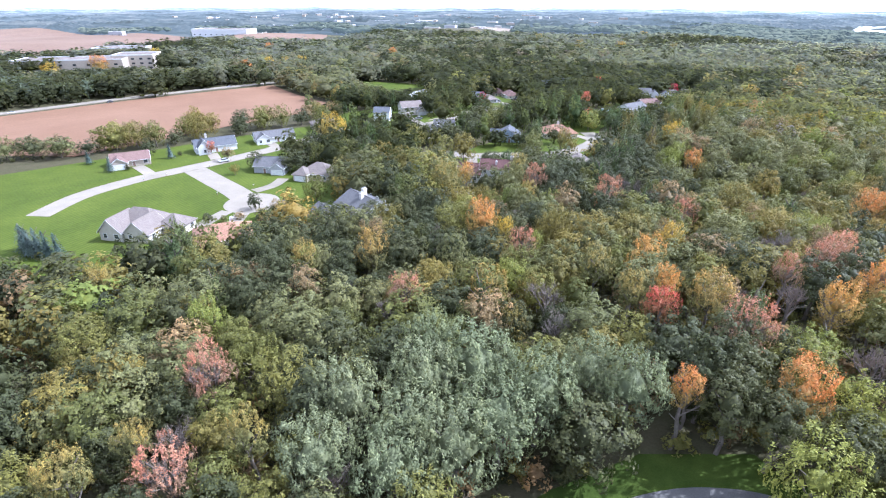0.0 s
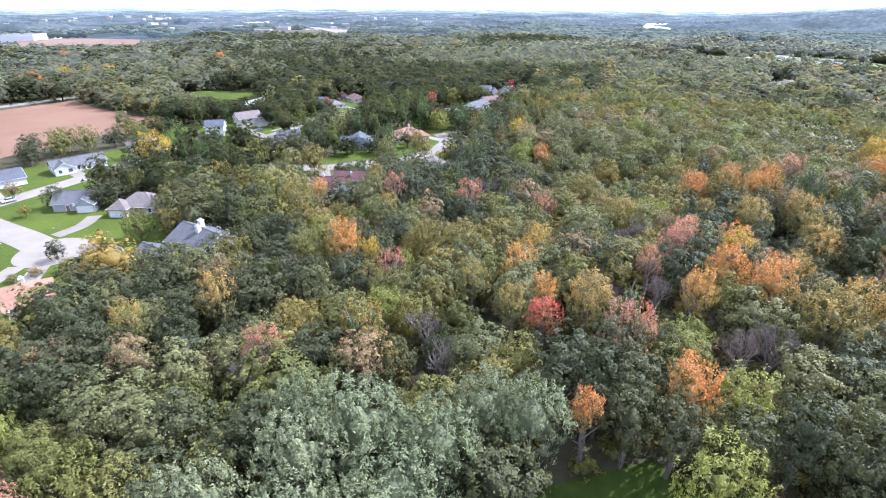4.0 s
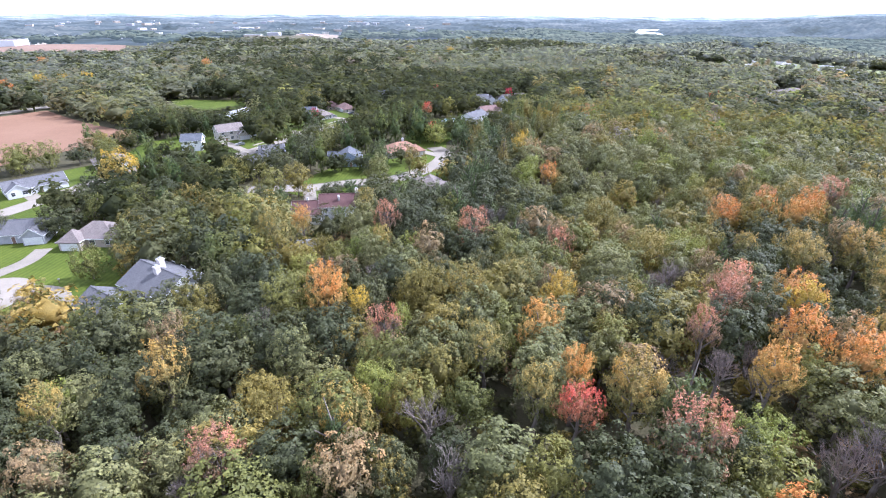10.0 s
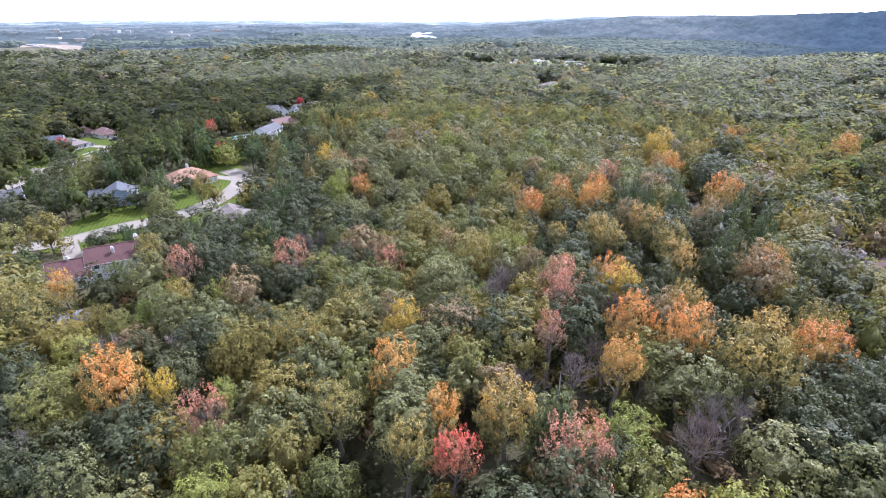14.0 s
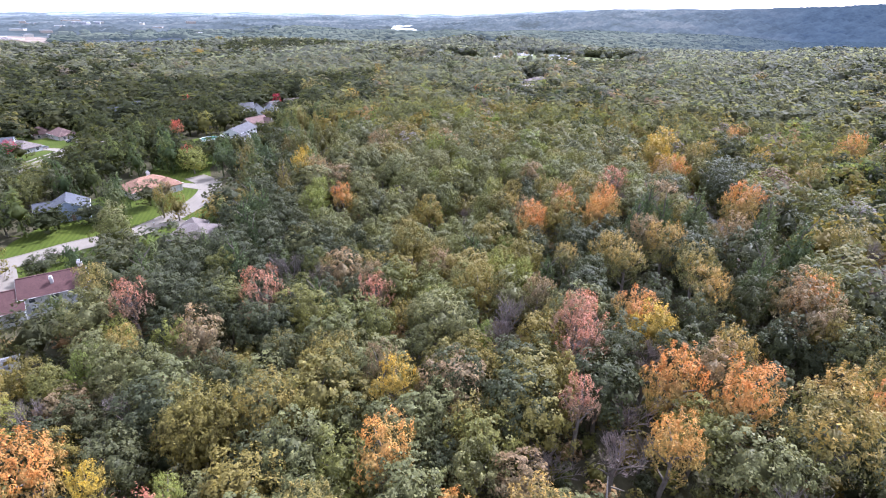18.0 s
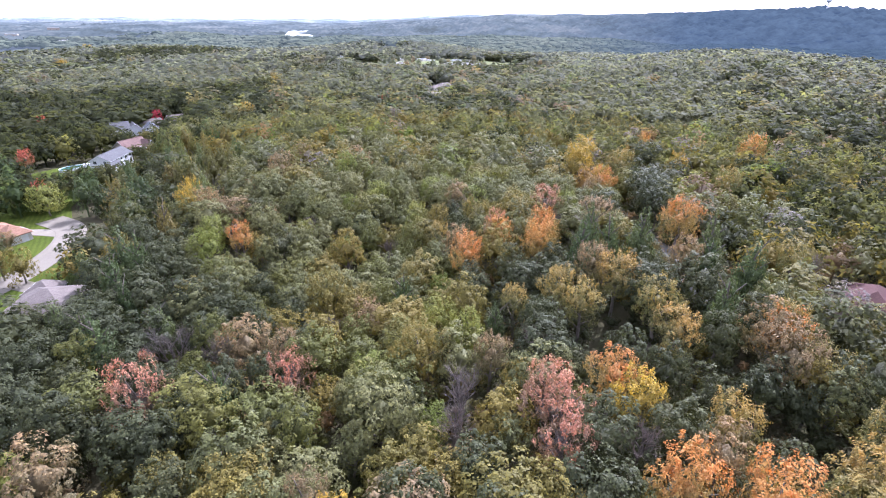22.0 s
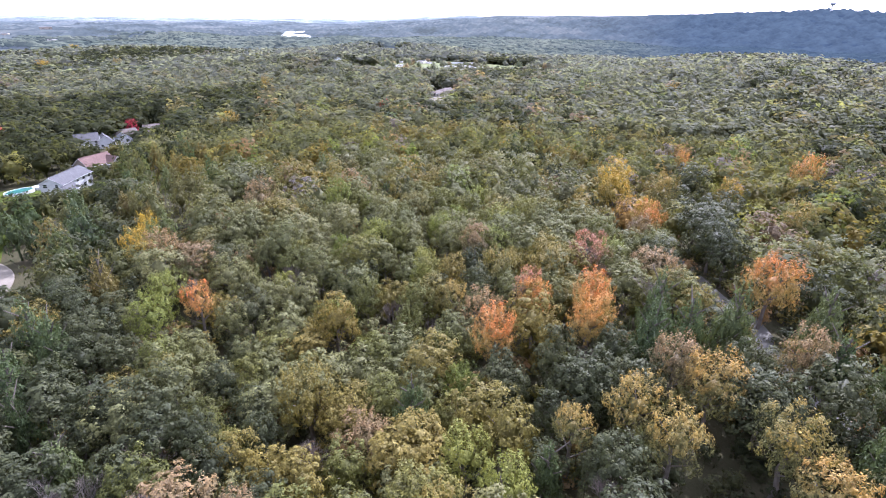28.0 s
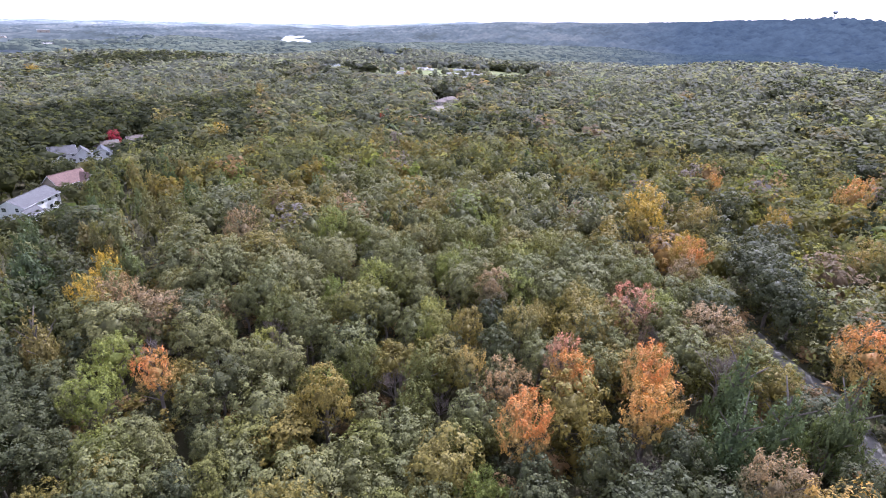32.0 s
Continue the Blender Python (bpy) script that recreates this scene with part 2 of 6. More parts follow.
def grass_material(name, dark, light, stripes=0.0):
    m, nt, bsdf, _ = shader(name)
    tc = nt.nodes.new("ShaderNodeTexCoord").outputs["Object"]
    a, b, c = noise_node(nt, 0.05, 4, 0.6, tc), noise_node(nt, 0.6, 4, 0.7, tc), noise_node(nt, 9.0, 3, 0.7, tc)
    col = ramp(nt, a.outputs[0], [(0.35, dark), (0.65, light)])
    col = mixed(nt, "MULTIPLY", 0.7, col, ramp(nt, b.outputs[0], [(0.3, (0.75, 0.78, 0.7)), (0.7, (1.2, 1.12, 1.1))]))
    col = mixed(nt, "MULTIPLY", 0.8, col, ramp(nt, c.outputs[0], [(0.3, (0.65, 0.65, 0.6)), (0.7, (1.25, 1.25, 1.2))]))
    if stripes:
        wave = nt.nodes.new("ShaderNodeTexWave")
        wave.inputs["Scale"].default_value, wave.inputs["Distortion"].default_value = 0.22, 2.5
        wave.inputs["Detail Scale"].default_value = 0.4
        nt.links.new(tc, wave.inputs[0])
        col = mixed(nt, "MULTIPLY", stripes, col, ramp(nt, wave.outputs[0], [(0.2, (0.72, 0.78, 0.7)), (0.8, (1.12, 1.1, 1.05))]))
    nt.links.new(col, bsdf.inputs["Base Color"])
    bsdf.inputs["Roughness"].default_value, bsdf.inputs["Specular IOR Level"].default_value = 0.9, 0.08
    bump(nt, c.outputs[0], 0.6, 0.05, bsdf)
    return m


FLOOR = ground_material()
LAWN = grass_material("lawn_grass", (0.047, 0.066, 0.010), (0.069, 0.089, 0.014), 0.6)
# lawn green darkened, with the trees' shade put into the colour
SHADE_GRASS = grass_material("shade_tinted_grass", (0.024, 0.042, 0.007), (0.042, 0.062, 0.011))
MEADOW = grass_material("meadow_grass", (0.10, 0.125, 0.050), (0.16, 0.165, 0.080))
DRYLAND = grass_material("dry_grassland", (0.060, 0.058, 0.038), (0.095, 0.086, 0.058))
SOIL = plain("ploughed_soil", (0.14, 0.078, 0.047), (0.175, 0.102, 0.064), 0.95, 0.02, 1.2, 0.5, 0.1)
FARSOIL = plain("dry_soil", (0.130, 0.084, 0.060), (0.168, 0.114, 0.084), 0.95, 0.006, 0.2, 0.3, 0.1)
SAND = plain("quarry_sand", (0.15, 0.12, 0.092), (0.235, 0.19, 0.15), 0.95, 0.01, 0.3, 0.3, 0.1)
CONCRETE = plain("pale_concrete", (0.155, 0.134, 0.106), (0.205, 0.178, 0.143), 0.85, 0.15, 4.0, 0.3)
ASPHALT = plain("grey_asphalt", (0.075, 0.072, 0.068), (0.105, 0.10, 0.095), 0.85, 0.2, 6.0, 0.3)
WORN = plain("worn_grey_paving", (0.10, 0.093, 0.082), (0.145, 0.135, 0.118), 0.9, 0.3, 6.0, 0.4)
GLASS = plain("dark_window_glass", (0.02, 0.025, 0.03), (0.05, 0.055, 0.06), 0.06, 1.0, 3.0, 0.0, 0.8)
TRIM = plain("white_trim", (0.5, 0.5, 0.49), (0.6, 0.6, 0.59), 0.5, 1.0, 20, 0.1)
DOORMAT = plain("painted_door", (0.16, 0.10, 0.08), (0.24, 0.15, 0.11), 0.5, 1.0, 20, 0.1)
BRICK = plain("chimney_brick", (0.40, 0.36, 0.34), (0.58, 0.55, 0.53), 0.85, 2.0, 10, 0.5)
METAL = plain("dull_metal", (0.35, 0.35, 0.36), (0.5, 0.5, 0.5), 0.4, 2.0, 20, 0.1, 0.5, 0.6)


def siding(name, dark, light):
    m, nt, bsdf, _ = shader(name)
    tc = nt.nodes.new("ShaderNodeTexCoord").outputs["Object"]
    sep = nt.nodes.new("ShaderNodeSeparateXYZ")
    nt.links.new(tc, sep.inputs[0])
    saw = nt.nodes.new("ShaderNodeMath")
    saw.operation = "MULTIPLY"
    saw.inputs[1].default_value = 6.0
    nt.links.new(sep.outputs[2], saw.inputs[0])
    fr = nt.nodes.new("ShaderNodeMath")
    fr.operation = "FRACT"
    nt.links.new(saw.outputs[0], fr.inputs[0])
    n = noise_node(nt, 1.2, 5, 0.6, tc)
    nt.links.new(ramp(nt, n.outputs[0], [(0.3, dark), (0.7, light)]), bsdf.inputs["Base Color"])
    bsdf.inputs["Roughness"].default_value = 0.6
    bump(nt, fr.outputs[0], 0.6, 0.03, bsdf)
    return m


def shingle(name, dark, light):
    m, nt, bsdf, _ = shader(name)
    tc = nt.nodes.new("ShaderNodeTexCoord").outputs["Object"]
    brick = nt.nodes.new("ShaderNodeTexBrick")
    brick.inputs["Scale"].default_value = 2.2
    brick.inputs["Color1"].default_value, brick.inputs["Color2"].default_value = (*dark, 1), (*light, 1)
    brick.inputs["Mortar"].default_value = (dark[0] * 0.6, dark[1] * 0.6, dark[2] * 0.6, 1)
    brick.inputs["Mortar Size"].default_value = 0.012
    nt.links.new(tc, brick.inputs[0])
    n = noise_node(nt, 0.5, 5, 0.65, tc)
    f = noise_node(nt, 14, 3, 0.7, tc)
    col = mixed(nt, "MULTIPLY", 0.8, brick.outputs[0], ramp(nt, n.outputs[0], [(0.3, (0.8, 0.8, 0.8)), (0.7, (1.15, 1.15, 1.15))]))
    col = mixed(nt, "MULTIPLY", 0.6, col, ramp(nt, f.outputs[0], [(0.3, (0.7, 0.7, 0.7)), (0.7, (1.2, 1.2, 1.2))]))
    nt.links.new(col, bsdf.inputs["Base Color"])
    bsdf.inputs["Roughness"].default_value = 0.9
    bsdf.inputs["Specular IOR Level"].default_value = 0.15
    bump(nt, brick.outputs[1], 0.3, 0.02, bsdf)
    return m


ROOF = {
    "grey": shingle("grey_shingles", (0.085, 0.083, 0.086), (0.116, 0.113, 0.116)),
    "taupe": shingle("taupe_shingles", (0.132, 0.107, 0.098), (0.171, 0.147, 0.132)),
    "maroon": shingle("maroon_shingles", (0.078, 0.041, 0.039), (0.107, 0.058, 0.054)),
    "rose": shingle("rose_brown_shingles", (0.132, 0.083, 0.073), (0.171, 0.113, 0.098)),
    "terracotta": shingle("terracotta_shingles", (0.216, 0.118, 0.078), (0.269, 0.156, 0.107)),
    "slate": shingle("blue_grey_shingles", (0.070, 0.073, 0.082), (0.096, 0.101, 0.112)),
    "pale": shingle("pale_grey_roofing", (0.245, 0.245, 0.245), (0.303, 0.303, 0.303)),
}
WALL = {
    "white": siding("white_siding", (0.44, 0.44, 0.44), (0.54, 0.54, 0.54)),
    "grey": siding("grey_siding", (0.25, 0.25, 0.265), (0.32, 0.32, 0.335)),
    "blue": siding("blue_siding", (0.20, 0.25, 0.33), (0.26, 0.31, 0.40)),
    "cream": siding("cream_siding", (0.36, 0.33, 0.275), (0.43, 0.395, 0.335)),
    "tan": siding("tan_siding", (0.26, 0.22, 0.175), (0.33, 0.28, 0.23)),
}


# ---- helpers for building ----
def mesh_of(name, verts, faces, mat=None, smooth=False):
    me = bpy.data.meshes.new(name)
    me.from_pydata([tuple(v) for v in verts], [], [tuple(f) for f in faces])
    if mat:
        me.materials.append(mat)
    if smooth:
        me.polygons.foreach_set("use_smooth", [True] * len(me.polygons))
    me.update()
    return me


def mesh_np(name, verts, quads, mat, tint=None):
    """A mesh from arrays; quads is an (n, 3) or (n, 4) array; tint is one colour a face."""
    me = bpy.data.meshes.new(name)
    n, k = quads.shape
    me.vertices.add(len(verts))
    me.vertices.foreach_set("co", np.ascontiguousarray(verts, np.float32).ravel())
    me.loops.add(n * k)
    me.loops.foreach_set("vertex_index", np.ascontiguousarray(quads, np.int32).ravel())
    me.polygons.add(n)
    me.polygons.foreach_set("loop_start", np.arange(0, n * k, k, dtype=np.int32))
    me.update(calc_edges=True)
    if mat:
        me.materials.append(mat)
    if tint is not None:
        at = me.attributes.new("tint", "FLOAT_COLOR", "FACE")
        at.data.foreach_set("color", np.ascontiguousarray(np.c_[tint, np.ones(n)], np.float32).ravel())
    me.update()
    return me


def part(name, me, parent, label="", m=None):
    ob = new(name, me)
    ob.parent = parent
    if m is not None:
        ob.matrix_basis = m
    if label:
        tagged(ob, label)
    return ob


def boxes(name, items, mat):
    """Boxes (x0, y0, z0, x1, y1, z1) joined in one mesh."""
    v, f = [], []
    for x0, y0, z0, x1, y1, z1 in items:
        b = len(v)
        v += [(x0, y0, z0), (x1, y0, z0), (x1, y1, z0), (x0, y1, z0), (x0, y0, z1), (x1, y0, z1), (x1, y1, z1), (x0, y1, z1)]
        f += [tuple(b + i for i in q) for q in ((3, 2, 1, 0), (4, 5, 6, 7), (0, 1, 5, 4), (1, 2, 6, 5), (2, 3, 7, 6), (3, 0, 4, 7))]
    return mesh_of(name, v, f, mat)


# ---- the lie of the land ----
RIVER = [(440, 1850), (500, 2050), (560, 2400), (720, 3000)]


def away(line, x, y):
    """Distance from a polyline."""
    x, y = np.asarray(x, float), np.asarray(y, float)
    best = np.full(x.shape, 1e9)
    for (x0, y0), (x1, y1) in zip(line, line[1:]):
        dx, dy = x1 - x0, y1 - y0
        u = np.clip(((x - x0) * dx + (y - y0) * dy) / (dx * dx + dy * dy), 0, 1)
        best = np.minimum(best, np.hypot(x - x0 - u * dx, y - y0 - u * dy))
    return best


def step(a, b, v):
    u = np.clip((v - a) / (b - a), 0, 1)
    return u * u * (3 - 2 * u)


def lie(x, y):
    """Height of the ground: level woods and streets, falling to a river valley, with a long ridge beyond it."""
    x, y = np.asarray(x, float), np.asarray(y, float)
    d = np.hypot(x, y - 60)
    b = np.degrees(np.arctan2(x - 20, y - 90))
    z = -8 * step(230, 420, d) - 37 * step(420, 2600, d)
    front = 1950 + 300 * step(34, 64, b) * -1 + 300
    rise = 72 * step(16, 37, b) + 50 * step(36, 64, b)
    z = z - 14 * step(760, 1000, d) * step(20, 40, b) * (1 - step(1100, 1700, d))
    z = z + 20 * step(280, 640, d) * step(36, 60, b) * (1 - step(820, 1200, d))
    z = z + rise * step(front, front + 750, d) * step(150, 110, b)
    roll = np.sin(x * 0.0043 + 1.3) * np.sin(y * 0.0037 + 0.4) + 0.5 * np.sin(x * 0.011 - y * 0.009)
    swell = np.sin(x * 0.013 + y * 0.006 + 0.8) + 0.7 * np.sin(y * 0.017 - x * 0.004 + 2.1)
    z = z + 5 * roll * step(500, 1200, d) + 3.5 * swell * step(480, 700, d)
    z = z + 9 * np.exp(-((x - 55) / 55) ** 2 - ((y - 85) / 45) ** 2) + 7 * np.exp(-((x - 115) / 40) ** 2 - ((y - 150) / 45) ** 2) - 7 * np.exp(-((x - 45) / 30) ** 2 - ((y - 185) / 35) ** 2)
    z = z - 7 * np.exp(-((x - 80) / 9) ** 2 - ((y - 107) / 16) ** 2)
    return z - 14 * np.exp(-(away(RIVER, x, y) / 170) ** 2) * step(800, 1500, d)


def ground_z(x, y):
    return float(lie(x, y))


def land():
    """One sheet of ground to the horizon: rings of growing width."""
    rad = [0.0]
    while rad[-1] < 5600:
        rad.append(rad[-1] + max(5, rad[-1] * 0.035))
    turns = 240
    a = np.linspace(0, 2 * np.pi, turns, endpoint=False)
    verts = [(0, 60, 0)]
    for r in rad[1:]:
        x, y = r * np.sin(a), 60 + r * np.cos(a)
        verts += list(zip(x, y, lie(x, y)))
    faces = [(0, 1 + (i + 1) % turns, 1 + i) for i in range(turns)]
    for k in range(len(rad) - 2):
        for i in range(turns):
            j = (i + 1) % turns
            p, q = 1 + k * turns, 1 + (k + 1) * turns
            faces.append((p + i, p + j, q + j, q + i))
    ob = new("ground", mesh_of("ground", verts, faces, FLOOR, True))
    ob.data.flip_normals()
    # beyond 1200 m the ground takes the glowing haze colour too
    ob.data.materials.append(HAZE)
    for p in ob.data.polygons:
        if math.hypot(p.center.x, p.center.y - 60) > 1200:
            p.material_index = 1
    return tagged(ob, "leaf-strewn woodland ground reaching to the horizon", "ground", kind="structure")


land()


def inside(poly, x, y):
    x, y = np.asarray(x, float), np.asarray(y, float)
    hit = np.zeros(x.shape, bool)
    n = len(poly)
    for i in range(n):
        (x0, y0), (x1, y1) = poly[i], poly[(i + 1) % n]
        if y0 == y1:
            continue
        cross = (y0 > y) != (y1 > y)
        hit ^= cross & (x < (x1 - x0) * (y - y0) / (y1 - y0) + x0)
    return hit


def sheet(name, poly, lift, mat, label, category, cell=12.0):
    """A patch of ground laid over the land, cut to its outline, with a turned-down rim."""
    bm = bmesh.new()
    bm.faces.new([bm.verts.new((x, y, 0)) for x, y in poly])
    xs, ys = [p[0] for p in poly], [p[1] for p in poly]
    for lo, hi, axis in ((min(xs), max(xs), 0), (min(ys), max(ys), 1)):
        k = lo + cell
        while k < hi:
            no, co = [0, 0, 0], [0, 0, 0]
            no[axis], co[axis] = 1, k
            bmesh.ops.bisect_plane(bm, geom=bm.verts[:] + bm.edges[:] + bm.faces[:], plane_co=co, plane_no=no)
            k += cell
    for v in bm.verts:
        v.co.z = ground_z(v.co.x, v.co.y) + lift
    bmesh.ops.recalc_face_normals(bm, faces=bm.faces[:])
    if sum(f.normal.z for f in bm.faces) < 0:
        bmesh.ops.reverse_faces(bm, faces=bm.faces[:])
    rim = [e for e in bm.edges if e.is_boundary]
    out = bmesh.ops.extrude_edge_only(bm, edges=rim)
    for v in (g for g in out["geom"] if isinstance(g, bmesh.types.BMVert)):
        v.co.z -= lift + 0.3
    me = bpy.data.meshes.new(name)
    bm.to_mesh(me)
    bm.free()
    me.materials.append(mat)
    return tagged(new(name, me), label, category, kind="structure")


def smooth_line(pts, n=6):
    out = []
    for i in range(len(pts) - 1):
        p0, p1, p2, p3 = (Vector(pts[max(0, min(len(pts) - 1, k))]) for k in (i - 1, i, i + 1, i + 2))
        for s in range(n):
            t = s / n
            v = 0.5 * (2 * p1 + (p2 - p0) * t + (2 * p0 - 5 * p1 + 4 * p2 - p3) * t * t + (3 * p1 - p0 - 3 * p2 + p3) * t ** 3)
            out.append((v.x, v.y))
    return out + [tuple(pts[-1])]


def ribbon(name, line, width, lift, mat, label, category, kerb=0.0, sub=6):
    """A road or path along a line; with a kerb it gets raised concrete edges as parts."""
    pts = smooth_line(line, sub)
    sides = []
    for i, p in enumerate(pts):
        a, b = Vector(pts[max(0, i - 1)]), Vector(pts[min(len(pts) - 1, i + 1)])
        d = (b - a).normalized()
        sides.append((Vector(p), Vector((-d.y, d.x))))

    def strip(o0, o1, top, low):
        v, f = [], []
        for p, n in sides:
            for o, z in ((o0, low), (o0, top), (o1, top), (o1, low)):
                q = p + n * o
                v.append((q.x, q.y, ground_z(q.x, q.y) + z))
        for i in range(len(sides) - 1):
            for k in range(3):
                f.append((4 * i + k, 4 * i + 4 + k, 4 * i + 5 + k, 4 * i + 1 + k))
        f += [(0, 1, 2, 3), tuple(4 * len(sides) - 1 - k for k in range(4))]
        return v, f

    v, f = strip(-width / 2, width / 2, lift, -0.4)
    ob = tagged(new(name, mesh_of(name, v, f, mat)), label, category, kind="structure")
    ob.data.flip_normals()
    if kerb:
        for s in (-1, 1):
            v, f = strip(*sorted((s * width / 2, s * (width / 2 + 0.35))), lift + kerb, -0.4)
            k = part("kerb", mesh_of("kerb", v, f, CONCRETE), ob)
            k.data.flip_normals()
    return ob


# ---- fields, lawns, streets ----
FIELD = [(-440, 60), (-400, 172), (-372, 262), (-345, 325), (-325, 364), (-207, 293), (-200, 254), (-212, 203), (-218, 169), (-228, 127), (-279, 110), (-330, 60)]
LAWN_W = [(-215, 30), (-232, 90), (-215, 125), (-205, 150), (-192, 180), (-176, 212), (-158, 240), (-135, 232), (-140, 200), (-138, 165), (-112, 152), (-88, 140),
          (-84, 128), (-92, 112), (-92, 92), (-104, 76), (-118, 62), (-128, 30)]
LAWN_N = [(-165, 232), (-175, 262), (-160, 300), (-150, 345), (-130, 400), (-100, 470), (-60, 480), (-60, 400), (-80, 330), (-92, 280), (-100, 235), (-140, 222)]
LAWN_E = [(-72, 200), (-70, 222), (-60, 250), (-45, 285), (-42, 345), (-20, 360), (12, 340), (-12, 325), (-22, 285), (-18, 250), (-12, 222), (-30, 196), (-50, 190)]
FARFIELD = [(-2100, 1030), (-1179, 1000), (-831, 712), (-768, 543), (-858, 412), (-1300, 380), (-2300, 600)]
FARFIELD2 = [(-874, 858), (-713, 967), (-593, 800), (-737, 735)]
QUARRY = [(-590, 1415), (-760, 2050), (-470, 1790), (-395, 1260)]
GREEN_N = [(-265, 420), (-200, 425), (-185, 385), (-225, 372)]
CLEARING = [(2, 36), (10, 47), (21, 57.5), (36, 62.5), (39, 60), (52, 57), (60, 42), (40, 30), (20, 30)]
VALLEY = [(262, 690), (300, 850), (390, 945), (500, 930), (590, 830), (575, 735), (500, 690), (400, 665), (320, 650)]
YARD = [(216, 494), (238, 532), (254, 566), (288, 562), (284, 535), (256, 508), (234, 486)]
STREET = [(-169, 79), (-175, 97), (-173.5, 117), (-169, 131), (-164, 146), (-158, 166), (-154, 184), (-150, 206), (-146, 226), (-130, 236), (-112, 242)]
COURT = [(-166, 138), (-145, 130.5), (-128, 124.5), (-118, 120)]
STREET_N = [(-118, 236), (-109, 262), (-102, 285), (-95, 310), (-87, 340), (-74, 376), (-60, 420)]
LANE = [(-88, 200), (-78, 204), (-66, 206), (-52, 214), (-38, 220), (-28, 232), (-21, 247), (-20, 262), (-27, 274)]
HIGHWAY = [(-470, 20), (-410, 172), (-383, 262), (-356, 330), (-334, 375), (-305, 440), (-285, 520)]
TRAIL = [(110, 130), (115, 145), (122, 151.5), (127.5, 159), (130, 166), (140, 181), (149, 196), (153, 214)]
RAVINE = [(84, 140), (79, 130), (73, 119), (71, 113), (75, 106), (78, 98), (84, 88)]
POOLPATH = [(8, 33), (20.5, 45), (26.5, 49.5), (32.5, 52), (39, 53), (49, 52.4), (56, 50.5), (70, 43)]

sheet("ploughed_field", FIELD, 0.12, SOIL, "bare reddish-brown ploughed field", "field", 16)
sheet("lawn_1", LAWN_W, 0.05, LAWN, "mown green lawn around the court houses", "lawn")
sheet("lawn_2", LAWN_N, 0.12, LAWN, "mown green lawns along the back street", "lawn")
sheet("lawn_3", LAWN_E, 0.12, LAWN, "mown green lawn by the curving lane", "lawn")
sheet("far_field_1", FARFIELD, 1.2, FARSOIL, "wide bare reddish field far away", "field", 60)
sheet("far_field_2", FARFIELD2, 1.2, FARSOIL, "small bare reddish field far away", "field", 60)
sheet("quarry", QUARRY, 2.5, SAND, "pale sand quarry far beyond the woods", "quarry", 60)
sheet("sports_field", GREEN_N, 0.5, LAWN, "green playing field between trees", "field", 20)
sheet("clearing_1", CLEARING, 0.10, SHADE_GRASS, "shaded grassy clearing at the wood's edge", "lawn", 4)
sheet("yard", YARD, 0.5, CONCRETE, "pale open yard around a house in the woods", "yard", 20)
WASTE = [(-395, 1010), (-520, 1010), (-700, 1200), (-590, 1415), (-395, 1260), (-330, 1150)]
sheet("waste_ground", WASTE, 1.5, DRYLAND, "dry pale grassland before the quarry", "grassland", 60)
sheet("valley_meadow", VALLEY, 3.0, MEADOW, "pale sunlit meadow in the valley", "meadow", 40)
ribbon("street_1", STREET, 7.6, 0.09, CONCRETE, "pale concrete residential street", "street", 0.08)
ribbon("court", COURT, 9.0, 0.095, CONCRETE, "pale concrete side street leading to a turning circle", "street")
sheet("turning_circle", [(-114 + 9.5 * math.cos(k * math.pi / 14), 118.5 + 9.5 * math.sin(k * math.pi / 14)) for k in range(28)], 0.10, CONCRETE,
      "round concrete turning circle of the court", "street")
ribbon("street_2", STREET_N, 7.5, 0.17, CONCRETE, "pale concrete street with kerbs", "street", 0.08)
ribbon("sidewalk", [(x - 7.5, y + 1.5) for x, y in STREET_N[1:]], 1.5, 0.19, CONCRETE, "concrete sidewalk along the street", "sidewalk")
ribbon("lane", LANE, 7.5, 0.16, CONCRETE, "pale curving concrete lane", "street", 0.08)
ribbon("highway", HIGHWAY, 9.0, 0.5, CONCRETE, "pale two-lane road beyond the field", "road")
ribbon("woods_road", TRAIL, 3.6, 0.08, WORN, "narrow pale road through the woods", "road")
ribbon("park_road", POOLPATH, 7.0, 0.22, ASPHALT, "grey curved road at the wood's edge", "road")

WATER = plain("river_water", (0.05, 0.06, 0.06), (0.08, 0.09, 0.09), 0.12, 0.01, 0.5, 0.15, 0.9)
def water(name, poly, z, label):
    me = mesh_of(name, [(x, y, z) for x, y in poly] + [(x, y, z - 20) for x, y in poly],
                 [tuple(range(len(poly)))] + [(i, i + len(poly), (i + 1) % len(poly) + len(poly), (i + 1) % len(poly)) for i in range(len(poly))], WATER)
    if me.polygons[0].normal.z < 0:
        me.flip_normals()
    return tagged(new(name, me), label, "river", kind="structure")


